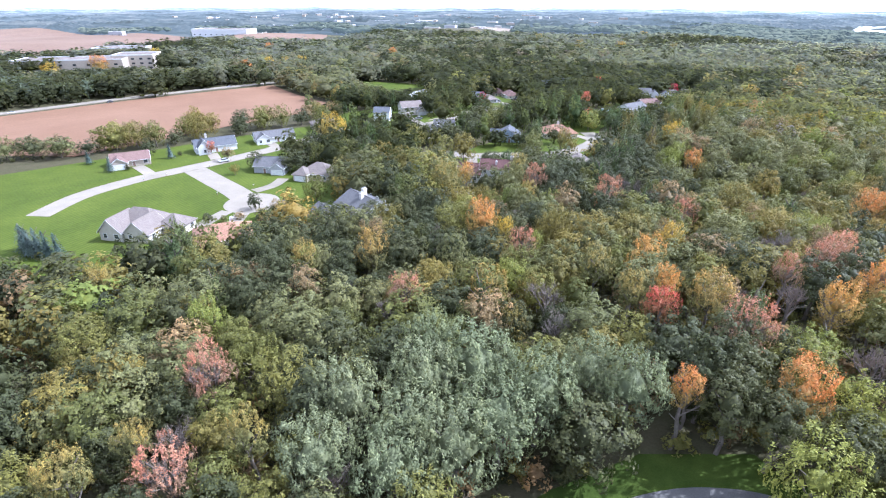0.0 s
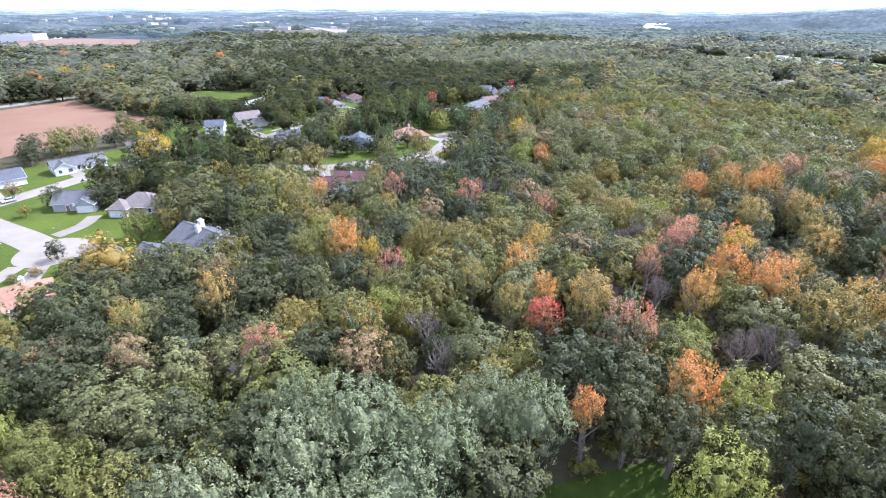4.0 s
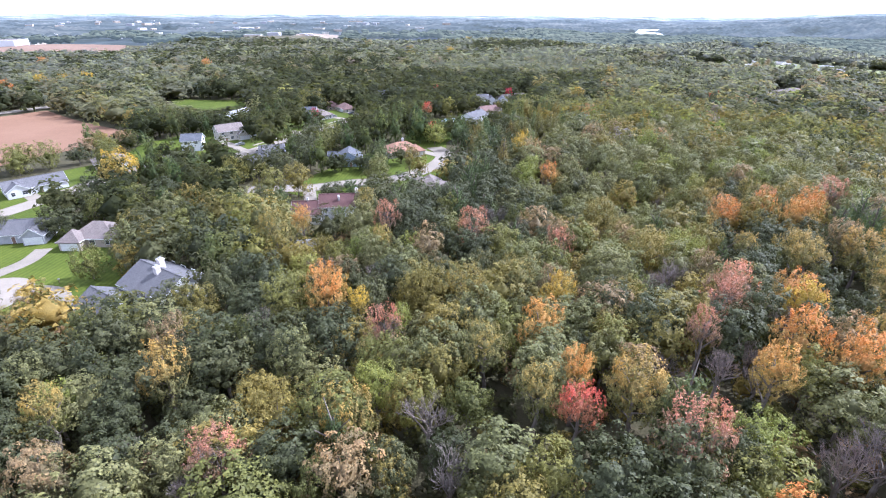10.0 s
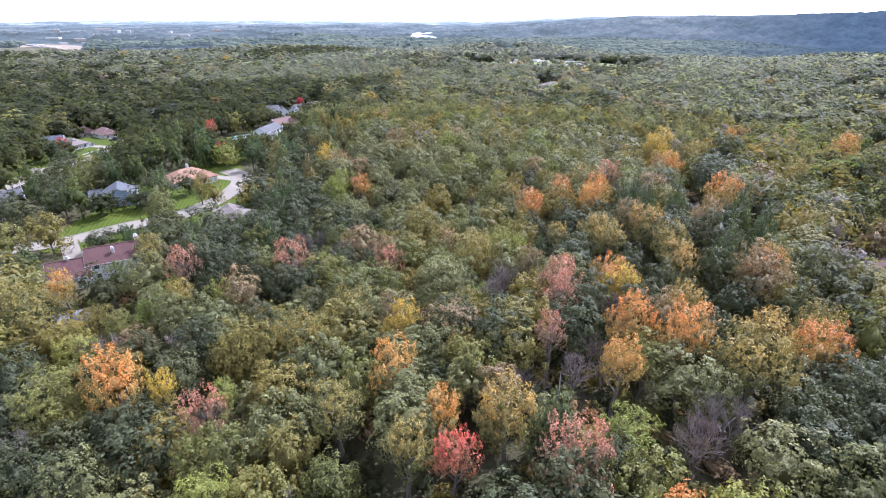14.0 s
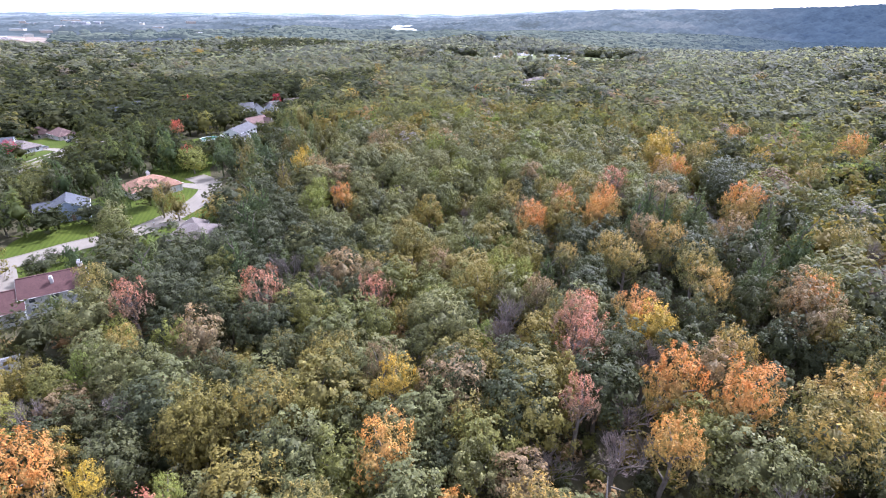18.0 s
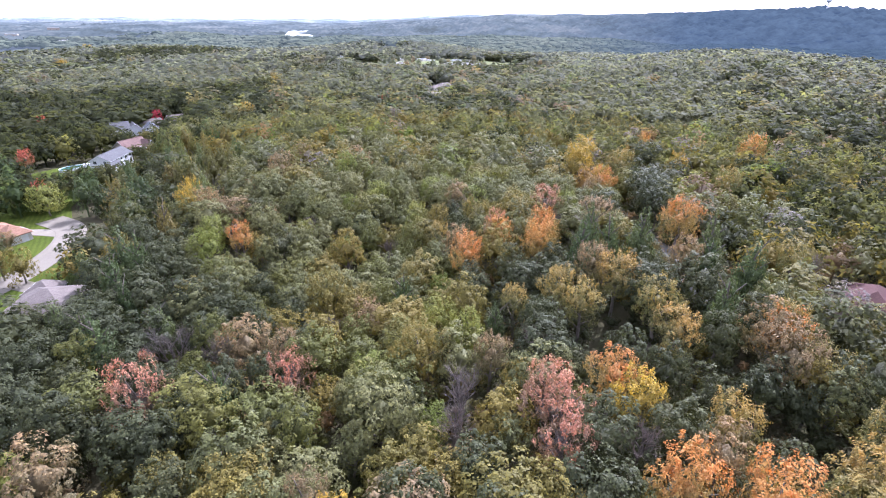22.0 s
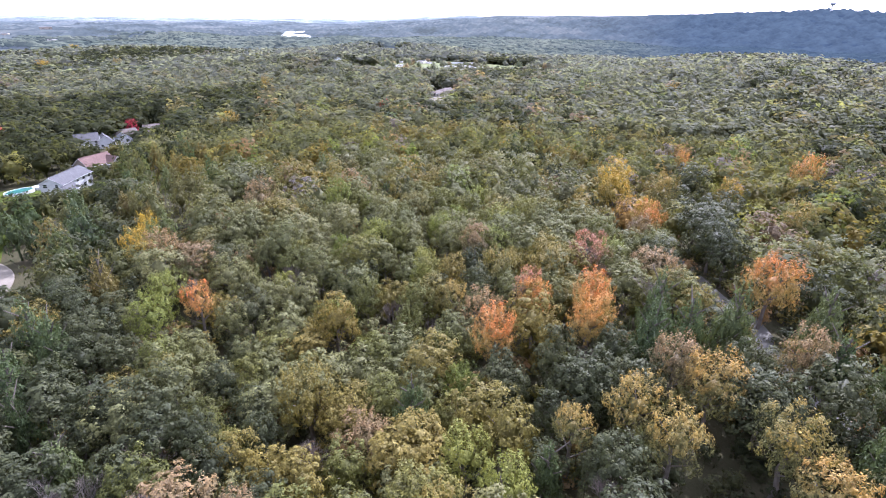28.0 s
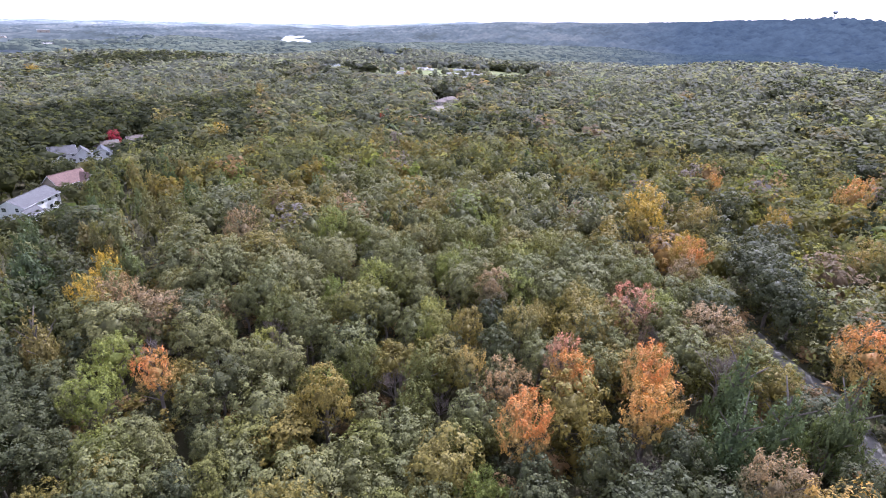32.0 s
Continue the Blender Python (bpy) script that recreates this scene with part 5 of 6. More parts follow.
# ---- trees: where they stand ----
FEATURE = {
    "willow": [(-11, 50, 6), (2, 48, 6.5), (12, 61, 5.2), (18, 59, 5.2), (-18, 32, 6), (-8, 35, 6), (-20, 42, 5.5), (-2, 41, 6), (-9, 42, 6), (6, 54, 5.5), (-14, 58, 5)],
    "orange": [(-26, 114, 5.4), (20.5, 89, 3.2), (16, 101, 4.0), (63.5, 117, 3.8), (47, 89, 3.6), (55, 98, 4.6), (60, 92, 4.8), (79, 85, 4.6), (84, 176, 4.4), (91, 168, 4.6), (86, 163, 4.6),
               (72, 172, 4.8), (123.5, 153.5, 5.0), (25, 212, 3.6), (141, 198, 4.6), (208, 239, 3.8), (244, 209, 6.5), (97, 112, 3.8), (25, 60, 2.6), (-46, 151, 3.4)],
    "yellow": [(-18, 109, 2.6), (20, 113, 3.4), (61.5, 111, 3.8), (14.5, 240, 4.2), (161, 230, 7.6), (153, 222, 5.6), (144, 202, 3.8), (187, 204, 4.6)],
    "gold": [(-51, 145, 5.0), (7, 95, 3.9), (15, 85, 4.0), (28, 85.5, 4.4), (67, 85, 5.4), (73, 89, 4.6), (77, 144, 4.6), (89, 141, 5.2), (87, 129, 4.6), (88, 92, 4.6), (76, 137, 4.2),
             (84, 122, 4.4), (100, 113, 3.4), (87, 194, 4.8), (180, 178, 5.5), (127, 127, 3.6), (67, 146, 3.2), (73, 189, 3.6), (167, 214, 5.5), (-89, 50, 3.4), (-55, 76, 3.4),
             (-45, 16, 3.6), (-43, 24, 2.8), (-29, 31, 3.6), (-44, 87, 4.4), (-32, 165, 4.2), (105, 563, 5.5), (58, 412, 5.5), (69, 102, 4.4), (-21, 140, 3.4)],
    "red": [(20.3, 82.5, 2.9), (-38, 323, 3.2), (-49, 441, 3.4)],
    "pink": [(-11, 101, 3.5), (33.3, 76.5, 4.6), (-44, 38, 4.2), (-34, 22, 4.2), (1, 154, 5.0), (-23, 155, 4.0), (41, 99, 2.9), (105, 184, 4.6), (52.5, 115.5, 4.8), (48, 110, 3.9),
             (54, 121, 3.2), (23, 147, 3.4), (-26, 71, 3.4), (85, 180, 3.6)],
    "twig": [(0, 81, 4), (4, 72, 4), (-28, 67, 3.6), (41, 91, 4), (50, 76, 5), (56, 78, 5), (6, 168, 5.5), (45, 129, 4.6), (103, 164, 3.8), (26, 64, 4.4), (57, 106, 3.6), (-36, 105, 3.6), (134, 126, 4),
             (62, 197, 4), (40, 122, 4), (14, 163, 4.6), (35, 164, 4), (64, 136, 3.8), (-39, 27, 3.4), (-14, 31, 3)],
    "tan": [(19, 119, 2.9), (93, 108, 4.8), (96, 113, 4.0), (18, 160, 4.8), (24, 156, 3.4), (53, 133, 3.5), (88, 147, 4.0), (48, 267, 5.6), (89, 207, 3.8), (104, 137, 4), (62, 99, 3.6), (-47, 66, 3.8)],
    "lime": [(40, 52.5, 5.6), (46.5, 65, 5.2), (16, 211, 4.2), (19, 219, 4.4), (54, 143, 4.2), (53, 151, 4.2), (-58, 50, 4.4), (-9, 105, 2.4), (-9, 87, 3.8)],
    "pine": [(97, 152, 4.0), (98, 159, 4.0), (103, 148, 4.2), (113, 128, 4.4), (107, 134, 4.0), (96, 122, 3.8), (-12, 76, 3.0), (-89, 70, 4.6), (-84, 65, 4.2), (91, 154, 4.2)],
    "olive": [(38, 177, 5.6), (49, 196, 4.6), (44, 141, 5.0), (60, 152, 5.0)],
    "dark": [(33, 67, 5.0), (52, 60, 5.0), (57, 56, 5.0), (62, 52, 5.0), (28, 66, 4.6), (31, 61, 4.2), (37, 60, 4.2), (44, 58.5, 4.2), (68, 46, 4.5), (31, 73, 4.5), (69, 120, 4.5), (80, 112, 4.5), (76, 117, 4.2), (90, 118, 4.2), (149, 185, 7.5), (142, 178, 6.0), (137, 171, 5.5),
             (155, 192, 6.5), (189, 220, 7.0)],
}
TALL = {"willow": 15, "orange": 14.5, "yellow": 14.5, "red": 13, "pink": 14.5, "twig": 13.5, "tan": 14.5, "gold": 14, "lime": 13, "pine": 15.5, "dark": 13.5, "olive": 15.5}
for kind, places in FEATURE.items():
    for px, py, r in places:
        tree(px, py, kind, r * random.uniform(0.97, 1.06), TALL[kind] * (0.92 + 0.045 * r) * random.uniform(0.95, 1.05))
tree(39.5, 65, "orange", 4.9, 16, 5.5)
tree(-5, 56, "willow", 8.0, 18.5)
# trees and shrubs in the gardens
for px, py, kind, r, h in (
        (-191.5, 120, "spruce", 1.9, 6.5), (-210, 123, "spruce", 1.8, 6), (-186.4, 144.5, "spruce", 1.9, 6.5), (-145.5, 63, "spruce", 2.3, 8), (-142.5, 62, "spruce", 2.3, 8.5),
        (-139.5, 61.5, "spruce", 2.4, 8.5), (-136.5, 62, "spruce", 2.4, 9), (-133.5, 62.5, "spruce", 2.3, 8.5), (-130.5, 63.5, "spruce", 2.2, 8), (-140, 149.5, "dark", 4.0, 8),
        (-160, 152.5, "tan", 2.6, 6.5), (-143, 139.5, "olive", 2.0, 4.5), (-108.7, 114.5, "dark", 2.6, 6), (-174.8, 157, "red", 2.3, 6.5)):
    tree(px, py, kind, r, h, 0.5 if kind == "dark" else None)
for px, py, kind, r, h in ((-114, 99.5, "dark", 1.5, 3), (-110, 102, "grey_green", 1.3, 2.4), (-107, 106, "tan", 1.8, 2.6), (-117, 101.5, "dark", 1.3, 2.2), (-186, 149, "dark", 1.4, 2.4), (-188, 125, "dark", 1.3, 2.2)):
    ob = tree(px, py, kind, r, h, 0.1)
    ob.name = "shrub"
    tagged(ob, "rounded evergreen shrub on the lawn", "shrub", "garden shrubs")
COURT_TREES = [
    (-132, 192, "yellow", 7.4, 17), (-108, 328, "crimson", 3.2, 9), (-150, 208, "green", 5, 13), (-215, 182, "olive", 5.5, 11), (-214, 176, "green", 4.5, 10),
    (-192, 210, "green", 5.5, 12), (-203, 205, "dark", 5, 10), (-183, 214, "green", 5.5, 12), (-219, 142, "green", 5.5, 12), (-214, 149, "olive", 6, 13),
    (-209, 155, "green", 5.5, 12), (-231, 124, "grey_green", 6, 10), (-243, 119, "dark", 6, 9.5), (-250, 112, "grey_green", 6, 10), (-198, 143, "dark", 3.5, 8),
    (-125, 152, "dark", 4.5, 9), (-27, 278, "lime", 6, 11)]
STREET_TREES = [
    (-33, 251, "tan", 2.4, 6.5), (-110, 168, "green", 5, 12), (-104, 176, "dark", 5, 12), (-92, 172, "olive", 5, 12), (-92, 191, "green", 5, 12),
    (-74, 169, "grey_green", 4.6, 12), (-127, 167, "dark", 4.6, 10), (-117, 162, "green", 4.6, 11), (-121, 154, "dark", 4.2, 9), (-91, 139, "grey_green", 5.2, 12),
    (-85, 142, "olive", 4.6, 12), (-95, 130, "green", 4.4, 9.5), (-86, 133, "olive", 4, 9), (-85, 101, "olive", 4.5, 8), (-91, 103, "tan", 3.6, 6),
    (-81, 149, "green", 5, 13), (-71, 144, "dark", 4.6, 13)]
BACK_TREES = [
    (-92, 160, "grey_green", 5, 12), (-97, 150, "olive", 4.6, 11), (-120, 175, "dark", 5, 11), (-134, 180, "dark", 4.6, 11), (-97, 114, "tan", 3.4, 6),
    (-100, 109, "olive", 2.6, 4), (-93, 74, "pine", 3.6, 14), (-95, 68, "pine", 3.4, 13), (-87, 71, "pine", 3.4, 14), (-245, 120, "grey_green", 5, 9),
    (-225, 140, "green", 5, 10), (-229, 150, "lime", 5, 11), (-223, 154, "green", 5.5, 11), (-217, 186, "olive", 5, 13), (-190, 190, "dark", 4.6, 9),
    (-181, 234, "tan", 4.4, 9), (-182, 244, "olive", 4.4, 9)]
FAR_GARDEN_TREES = [
    (-174, 249, "tan", 4.2, 9), (-385, 428, "yellow", 7, 17), (-376, 442, "yellow", 7, 17), (-364, 455, "yellow", 7, 17), (-378, 388, "orange", 7, 17),
    (-539, 299, "yellow", 8, 15), (-545, 350, "orange", 9, 18), (-574, 439, "yellow", 9, 17), (-513, 570, "orange", 8, 17), (-242, 322, "gold", 4, 13), (-31, 230, "gold", 2.2, 11), (-30, 291, "red", 3.4, 9),
    (-316, 567, "orange", 7, 17), (-26, 226, "olive", 3.2, 10), (-66, 196, "olive", 5.5, 13), (-75, 192, "green", 5.5, 13), (-38, 205, "green", 4.6, 13),
    (-40, 212, "grey_green", 4.4, 12)]
HEDGE_TREES = [
    (-224, 132, "dark", 4, 7), (-205, 163, "dark", 4, 7), (-201, 175, "olive", 6, 13), (-196, 196, "dark", 4.5, 9), (-188, 204, "green", 4.5, 10), (-176, 222, "dark", 4.5, 9),
    (-170, 232, "green", 4.5, 10), (-210, 190, "olive", 4.6, 10), (-236, 128, "dark", 5, 8), (-256, 108, "green", 5.5, 10), (-216, 160, "green", 4.6, 9), (-262, 100, "dark", 5, 9)]
FAR_COLOURS = [
    (16, 257, "yellow", 3.6, 14), (59, 421, "yellow", 6, 16), (52, 414, "gold", 5, 15), (112, 592, "gold", 7, 17), (106, 572, "yellow", 5, 16), (-158, 905, "gold", 9, 19), (-88, 894, "yellow", 8, 19),
    (-95, 921, "gold", 9, 19), (-133, 781, "gold", 8, 18), (-236, 943, "gold", 9, 19), (8, 458, "crimson", 3.6, 11), (160, 446, "red", 4, 14), (166, 452, "red", 4, 14), (32, 473, "gold", 5.5, 15),
    (377, 383, "gold", 6, 16), (-85, 1210, "yellow", 10, 20), (-13, 904, "gold", 8, 18)]
HOLLOW_TREES = [
    (-73, 227, "dark", 5, 11), (-81, 217, "dark", 5.2, 11), (-88, 224, "dark", 5, 11), (-79, 236, "dark", 5, 12), (-84, 249, "dark", 5.4, 12), (-74, 249, "green", 5.2, 12),
    (-67, 257, "dark", 5.2, 12), (-50, 247, "dark", 3.6, 8), (-86, 263, "dark", 5.4, 12), (-77, 267, "green", 5.4, 12), (-89, 278, "dark", 5.2, 12), (-48, 228, "dark", 3.4, 7.5),
    (-95, 205, "green", 5, 12), (-104, 216, "pine", 4, 13), (-110, 205, "pine", 4.2, 14), (-116, 198, "pine", 4, 14), (-122, 212, "dark", 5, 11)]
for px, py, kind, r, h in COURT_TREES + HEDGE_TREES + FAR_COLOURS + HOLLOW_TREES + STREET_TREES + BACK_TREES + FAR_GARDEN_TREES:
    tree(px, py, kind, r * 1.08, h, h * 0.07)

OPEN = [WASTE, FIELD, LAWN_W, FARFIELD, FARFIELD2, QUARRY, GREEN_N, CLEARING, VALLEY,
        [(-165, 230), (-172, 262), (-160, 275), (-128, 285), (-118, 245), (-140, 226)],
        [(-88, 200), (-66, 212), (-42, 220), (-20, 225), (-14, 245), (-20, 268), (-30, 262), (-34, 238), (-52, 206)],
        [(-75, 330), (-115, 335), (-130, 355), (-120, 385), (-92, 372)], [(-42, 335), (-30, 362), (-10, 362), (-2, 335), (-20, 320)],
        YARD,
        [(-260, 60), (-266, 112), (-228, 127), (-218, 169), (-212, 203), (-200, 254), (-170, 225), (-188, 180), (-203, 150), (-212, 125), (-228, 90)],
        REACH, REACH_2]
LINES = [(STREET, 7), (COURT, 9), (STREET_N, 8), (LANE, 8.5), (HIGHWAY, 9), (TRAIL, 2.4), (POOLPATH, 4), (RAVINE, 8.0), ([(x - 4, y - 1.5) for x, y in TRAIL[1:6]], 2.6)] + [(d, 4) for d in DRIVES]
PINE_WOOD = [(-14, 225), (-20, 255), (-16, 300), (-2, 350), (36, 356), (42, 312), (26, 262), (10, 226)]
DARK_WOOD = [(-150, 200), (-175, 300), (-230, 420), (-200, 560), (110, 560), (60, 420), (-12, 360), (-24, 290), (-38, 230), (-70, 196)]
PINE_ROW = [(-60, 255), (-58, 306), (-40, 322), (-32, 300), (-34, 285), (-46, 272)]


def clear(x, y, room=0.0):
    ok = np.ones(np.shape(x), bool)
    for poly in OPEN:
        ok &= ~inside(poly, x, y)
    for line, w in LINES:
        ok &= away(line, x, y) > w + room
    for fx, fy, rot, w, d in FOOTPRINTS + FOOTPRINTS_FAR:
        c, s = math.cos(radians(rot)), math.sin(radians(rot))
        u, v = (x - fx) * c + (y - fy) * s, -(x - fx) * s + (y - fy) * c
        ok &= (np.abs(u) > w / 2 + 3.5 + room) | (np.abs(v) > d / 2 + 3.5 + room)
    return ok


def grid(x0, x1, y0, y1, gap, rng, jitter=0.5):
    xs, ys = np.meshgrid(np.arange(x0, x1, gap), np.arange(y0, y1, gap * 0.9))
    xs = xs + (np.arange(xs.shape[0]) % 2)[:, None] * gap / 2
    return (xs + rng.uniform(-jitter, jitter, xs.shape) * gap).ravel(), (ys + rng.uniform(-jitter, jitter, ys.shape) * gap).ravel()


def soft_noise(x, y, s):
    return np.sin(x / s + 1.1) * np.sin(y / s * 1.15 + 0.6) + 0.6 * np.sin(x / s * 2.3 - y / s * 1.7) + 0.4 * np.sin(y / s * 3.1 + x / s * 0.9 + 2)


KINDS = ["green", "grey_green", "olive", "dark", "lime", "tan", "twig", "yellow", "orange", "pink", "pine", "larch"]


def kinds_at(x, y, rng):
    """Which kind of tree grows at each place: drifts of one kind, a few turning; dark and grey-green kinds also stand
    in for shade and haze.
    """
    base = np.array([0.24, 0.25, 0.22, 0.15, 0.05, 0.034, 0.032, 0.004, 0.004, 0.006, 0.02, 0.0])
    w = np.repeat(base[None], len(x), 0)
    a, b = soft_noise(x, y, 17), soft_noise(x + 300, y - 80, 23)
    w[:, 1] *= np.exp(a * 0.9)
    w[:, 2] *= np.exp(b * 0.9)
    w[:, 3] *= np.exp(-a * 0.7)
    w[:, 5:10] *= np.exp(soft_noise(x - 90, y + 40, 31) * 0.9)[:, None]
    d = np.hypot(x - 20, y - 110)
    w[:, 6] *= np.where(d > 250, 0.5, 1.0)
    w[:, 5:10] *= np.where((x < -70) | (y > 280), 0.22, 1.0)[:, None]
    w[:, 3] *= np.where((x < 10) & (y > 215), 3.2, np.where((x < -15) & (y < 130), 2.2, 1.0))
    w[:, 3] *= np.where((x < 34) & (y > 150) & (y < 240), 3.2, np.where((x > 10) & (y > 150), 0.45, 1.0))
    w[:, 1] *= np.where((x > 32) & (y > 150), 2.2, 1.0)
    w[:, 3] *= np.where(((x > 62) & (y < 152)) | ((x > 122) & (y < 215)), 6.0, 1.0)
    w[:, 2] *= np.where((x < 5) & (y < 110), 0.45, np.where((x < 30) & (y > 150) & (y < 230), 0.6, 1.0))
    w[:, 3] *= np.where((x < 5) & (y < 150), 2.2, 1.0)
    w /= w.sum(1, keepdims=True)
    k = (rng.uniform(size=(len(x), 1)) > np.cumsum(w, 1)).sum(1)
    k = np.minimum(k, len(KINDS) - 1)
    wander = 16 * soft_noise(x, y, 14)
    k = np.where(inside(DARK_WOOD, x + wander, y - wander) & (rng.uniform(size=len(x)) < 0.94), 3, k)
    dice = rng.uniform(size=len(x))
    # dark foliage here stands in for the shade about the ravine
    k = np.where((away(RAVINE, x, y) < 28) & (x > 62) & (dice < 0.88), 3, k)
    k = np.where(inside(PINE_ROW, x, y), 10, k)
    k = np.where(inside(PINE_WOOD, x, y) & (rng.uniform(size=len(x)) < 0.95), np.where(rng.uniform(size=len(x)) < 0.8, 11, 10), k)
    edge = (x < 6 + 0.06 * (y - 165) + 4 * soft_noise(x, y, 11)) & (y > 165) & (y < 330)
    return np.where(edge & (dice < 0.85), np.where(dice < 0.5, 3, 10), k)


# Trees on the camera's sight lines to houses, streets and fields are kept low to fit its view.
LOW = []
for i, (hx, hy, _, hw, hd) in enumerate(FOOTPRINTS):
    near = hy < 215
    if hy > 480 or (near and -125 < hx < -93):
        continue
    LOW.append((hx, hy, 4.6 if near else 5.0, (0.46 if near else 0.36) * hw, 12 if near else 9, 22 if near else 45))
LOW += [(px, py, 1.5, 2.5, 9, 40) for px, py in smooth_line(LANE, 2)] + [(px, py, 2.5, 2.5, 9, 40) for px, py in smooth_line(STREET_N[2:6], 2)]
LOW += [(px, py, 1.0, 3, 11, 20) for px, py in smooth_line(COURT, 2)] + [(px, py, 0.5, 0.9, 34, 128) for px, py in smooth_line(TRAIL[1:6], 2)]
LOW += [(148, 118, 4, 6, 32, 98), (-11.5, 340, 0.8, 10, 32, 118), (-5, 374, 2.5, 8, 32, 122), (-13, 435, 2, 7, 33, 126), (4, 430, 2, 6, 33, 126), (-27.5, 343.5, 0.5, 8, 32, 112), (-36, 336, 0.5, 7, 32, 110), (-30, 352, 0.5, 6, 32, 114), (268, 545, 1, 12, 30, 118), (235, 505, 1, 8, 30, 118)]
LOW += [(412, 800, 3, 60, 30, 118)]
LOW += [(px, py, 1.0, 7, 16, 22) for px, py in ((-305, 352), (-275, 335), (-250, 320), (-228, 308), (-210, 290))]
LOW += [(px, py, 1.0, 5, 16, -2) for px, py in ((-146, 62), (-138, 62), (-130, 64), (-125, 72), (-132, 74), (-142, 72))]

LOW += [(px, py, 2.0, half, 10, 30, 260) for px, py, half in ((-455, 1215, 60), (-420, 1260, 50), (-620, 1420, 70), (285, 985, 18), (466, 1155, 30))]
LOW += [(px, py, 3.0, 42, 20, 95, 240) for px, py in ((300, 765), (345, 800), (400, 830), (450, 845), (510, 830), (565, 805))]
LOW += [(px, py, 1.0, 20, 10, 22, 130) for px, py in ((-250, 412), (-225, 396), (-205, 390))]
LOW += [(px, py, 3.0, 26, 14, 2, 150) for px, py in ((-588, 312), (-562, 348), (-545, 380), (-500, 400))]


def cap(x, y):
    """The greatest height of a tree, so that the camera sees the houses and open ground behind it."""
    x, y = np.asarray(x, float), np.asarray(y, float)
    top = np.full(x.shape, 99.0)
    for tx, ty, tz, half, ex, ey, *reach in LOW:
        far = math.hypot(tx - ex, ty - ey)
        ux, uy = (tx - ex) / far, (ty - ey) / far
        along, side = (x - ex) * ux + (y - ey) * uy, np.abs((x - ex) * uy - (y - ey) * ux)
        foot = tz + ground_z(tx, ty)
        lid = foot + (65 - foot) * (far - along) / far
        top = np.where((side < half + 1.5) & (along < far) & (along > far - (reach[0] if reach else 75)), np.minimum(top, lid), top)
    return top - lie(x, y)


NEAR_LINE = [(-6, 62), (20, 95), (62, 190)]
rng = np.random.default_rng(21)
gx, gy = grid(-140, 190, -30, 300, 6.2, rng, 0.5)
free = clear(gx, gy) & (away(NEAR_LINE, gx, gy) < 72)
for fx, fy, fr in TREES:
    free &= np.hypot(gx - fx, gy - fy) > fr * 0.75 + 1.3
gx, gy = gx[free], gy[free]
for px, py, k in zip(gx.tolist(), gy.tolist(), kinds_at(gx, gy, rng).tolist()):
    kind = {"yellow": "gold", "orange": "tan", "pink": "tan"}.get(KINDS[k], KINDS[k])
    if kind == "lime" and py < 78:
        kind = "green"
    k = random.random()
    r = (3.1 + 2.7 * k * k + random.uniform(0, 1.0)) * (0.75 if kind in ("pine", "larch") else 1)
    h = min(8.2 + 6.2 * math.sqrt(k) + random.uniform(-1.5, 1.8) + (2 if kind in ("pine", "larch") else 0), float(cap(px, py)))
    if h > 4.5:
        tree(px, py, kind, min(r, h * 0.45), h)


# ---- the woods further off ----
HAZE_TINT = (0.170, 0.181, 0.184)  # pale haze colour, mixed into the foliage with distance


def woods(name, x, y, kinds, radius, height, models, label, mat=None):
    """Many trees joined in one mesh: every tree takes one of the unit crowns, turned and scaled, with its own tint."""
    vs, fs, ts, n0 = [], [], [], 0
    which = RNG.integers(0, len(models[0]), len(x))
    for pine in (False, True):
        for i, (mv, mf) in enumerate(models[1 if pine else 0]):
            sel = ((kinds >= 10) == pine) & ((which % len(models[1 if pine else 0])) == i)
            m = int(sel.sum())
            if not m:
                continue
            a = RNG.uniform(0, 6.283, m)
            c, s = np.cos(a)[:, None], np.sin(a)[:, None]
            r, h = radius[sel][:, None], height[sel][:, None]
            px = (mv[None, :, 0] * c - mv[None, :, 1] * s) * r + x[sel][:, None]
            py = (mv[None, :, 0] * s + mv[None, :, 1] * c) * r + y[sel][:, None]
            low = 0.04 if pine else 0.07
            pz = (mv[None, :, 2] / 2 * (1 - low) + low) * h + lie(x[sel], y[sel])[:, None]
            vs.append(np.stack([px, py, pz], -1).reshape(-1, 3))
            fs.append((mf[None] + (np.arange(m) * len(mv))[:, None, None] + n0).reshape(-1, 3))
            n0 += m * len(mv)
            turned = {"yellow": "gold", "orange": "gold", "pink": "tan"}
            stops = np.array([[LEAF_STOPS[turned.get(k, k)][0][1], LEAF_STOPS[turned.get(k, k)][1][1], LEAF_STOPS[turned.get(k, k)][2][1]] for k in KINDS])
            tint = stops[kinds[sel], RNG.integers(0, 3, m)] * RNG.uniform(0.85, 1.15, (m, 1))
            # haze painted into the tint by distance from (20, 110), less on dark trees
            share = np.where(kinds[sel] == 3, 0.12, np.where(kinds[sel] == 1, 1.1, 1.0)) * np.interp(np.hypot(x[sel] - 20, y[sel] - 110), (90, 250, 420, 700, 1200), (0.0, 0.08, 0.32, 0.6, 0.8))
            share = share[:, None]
            tint = tint * (1 - share) + np.array(HAZE_TINT) * share
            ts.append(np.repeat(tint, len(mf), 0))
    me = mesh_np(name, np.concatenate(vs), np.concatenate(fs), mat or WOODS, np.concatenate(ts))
    return tagged(new(name, me), label, "woods", kind="stuff")


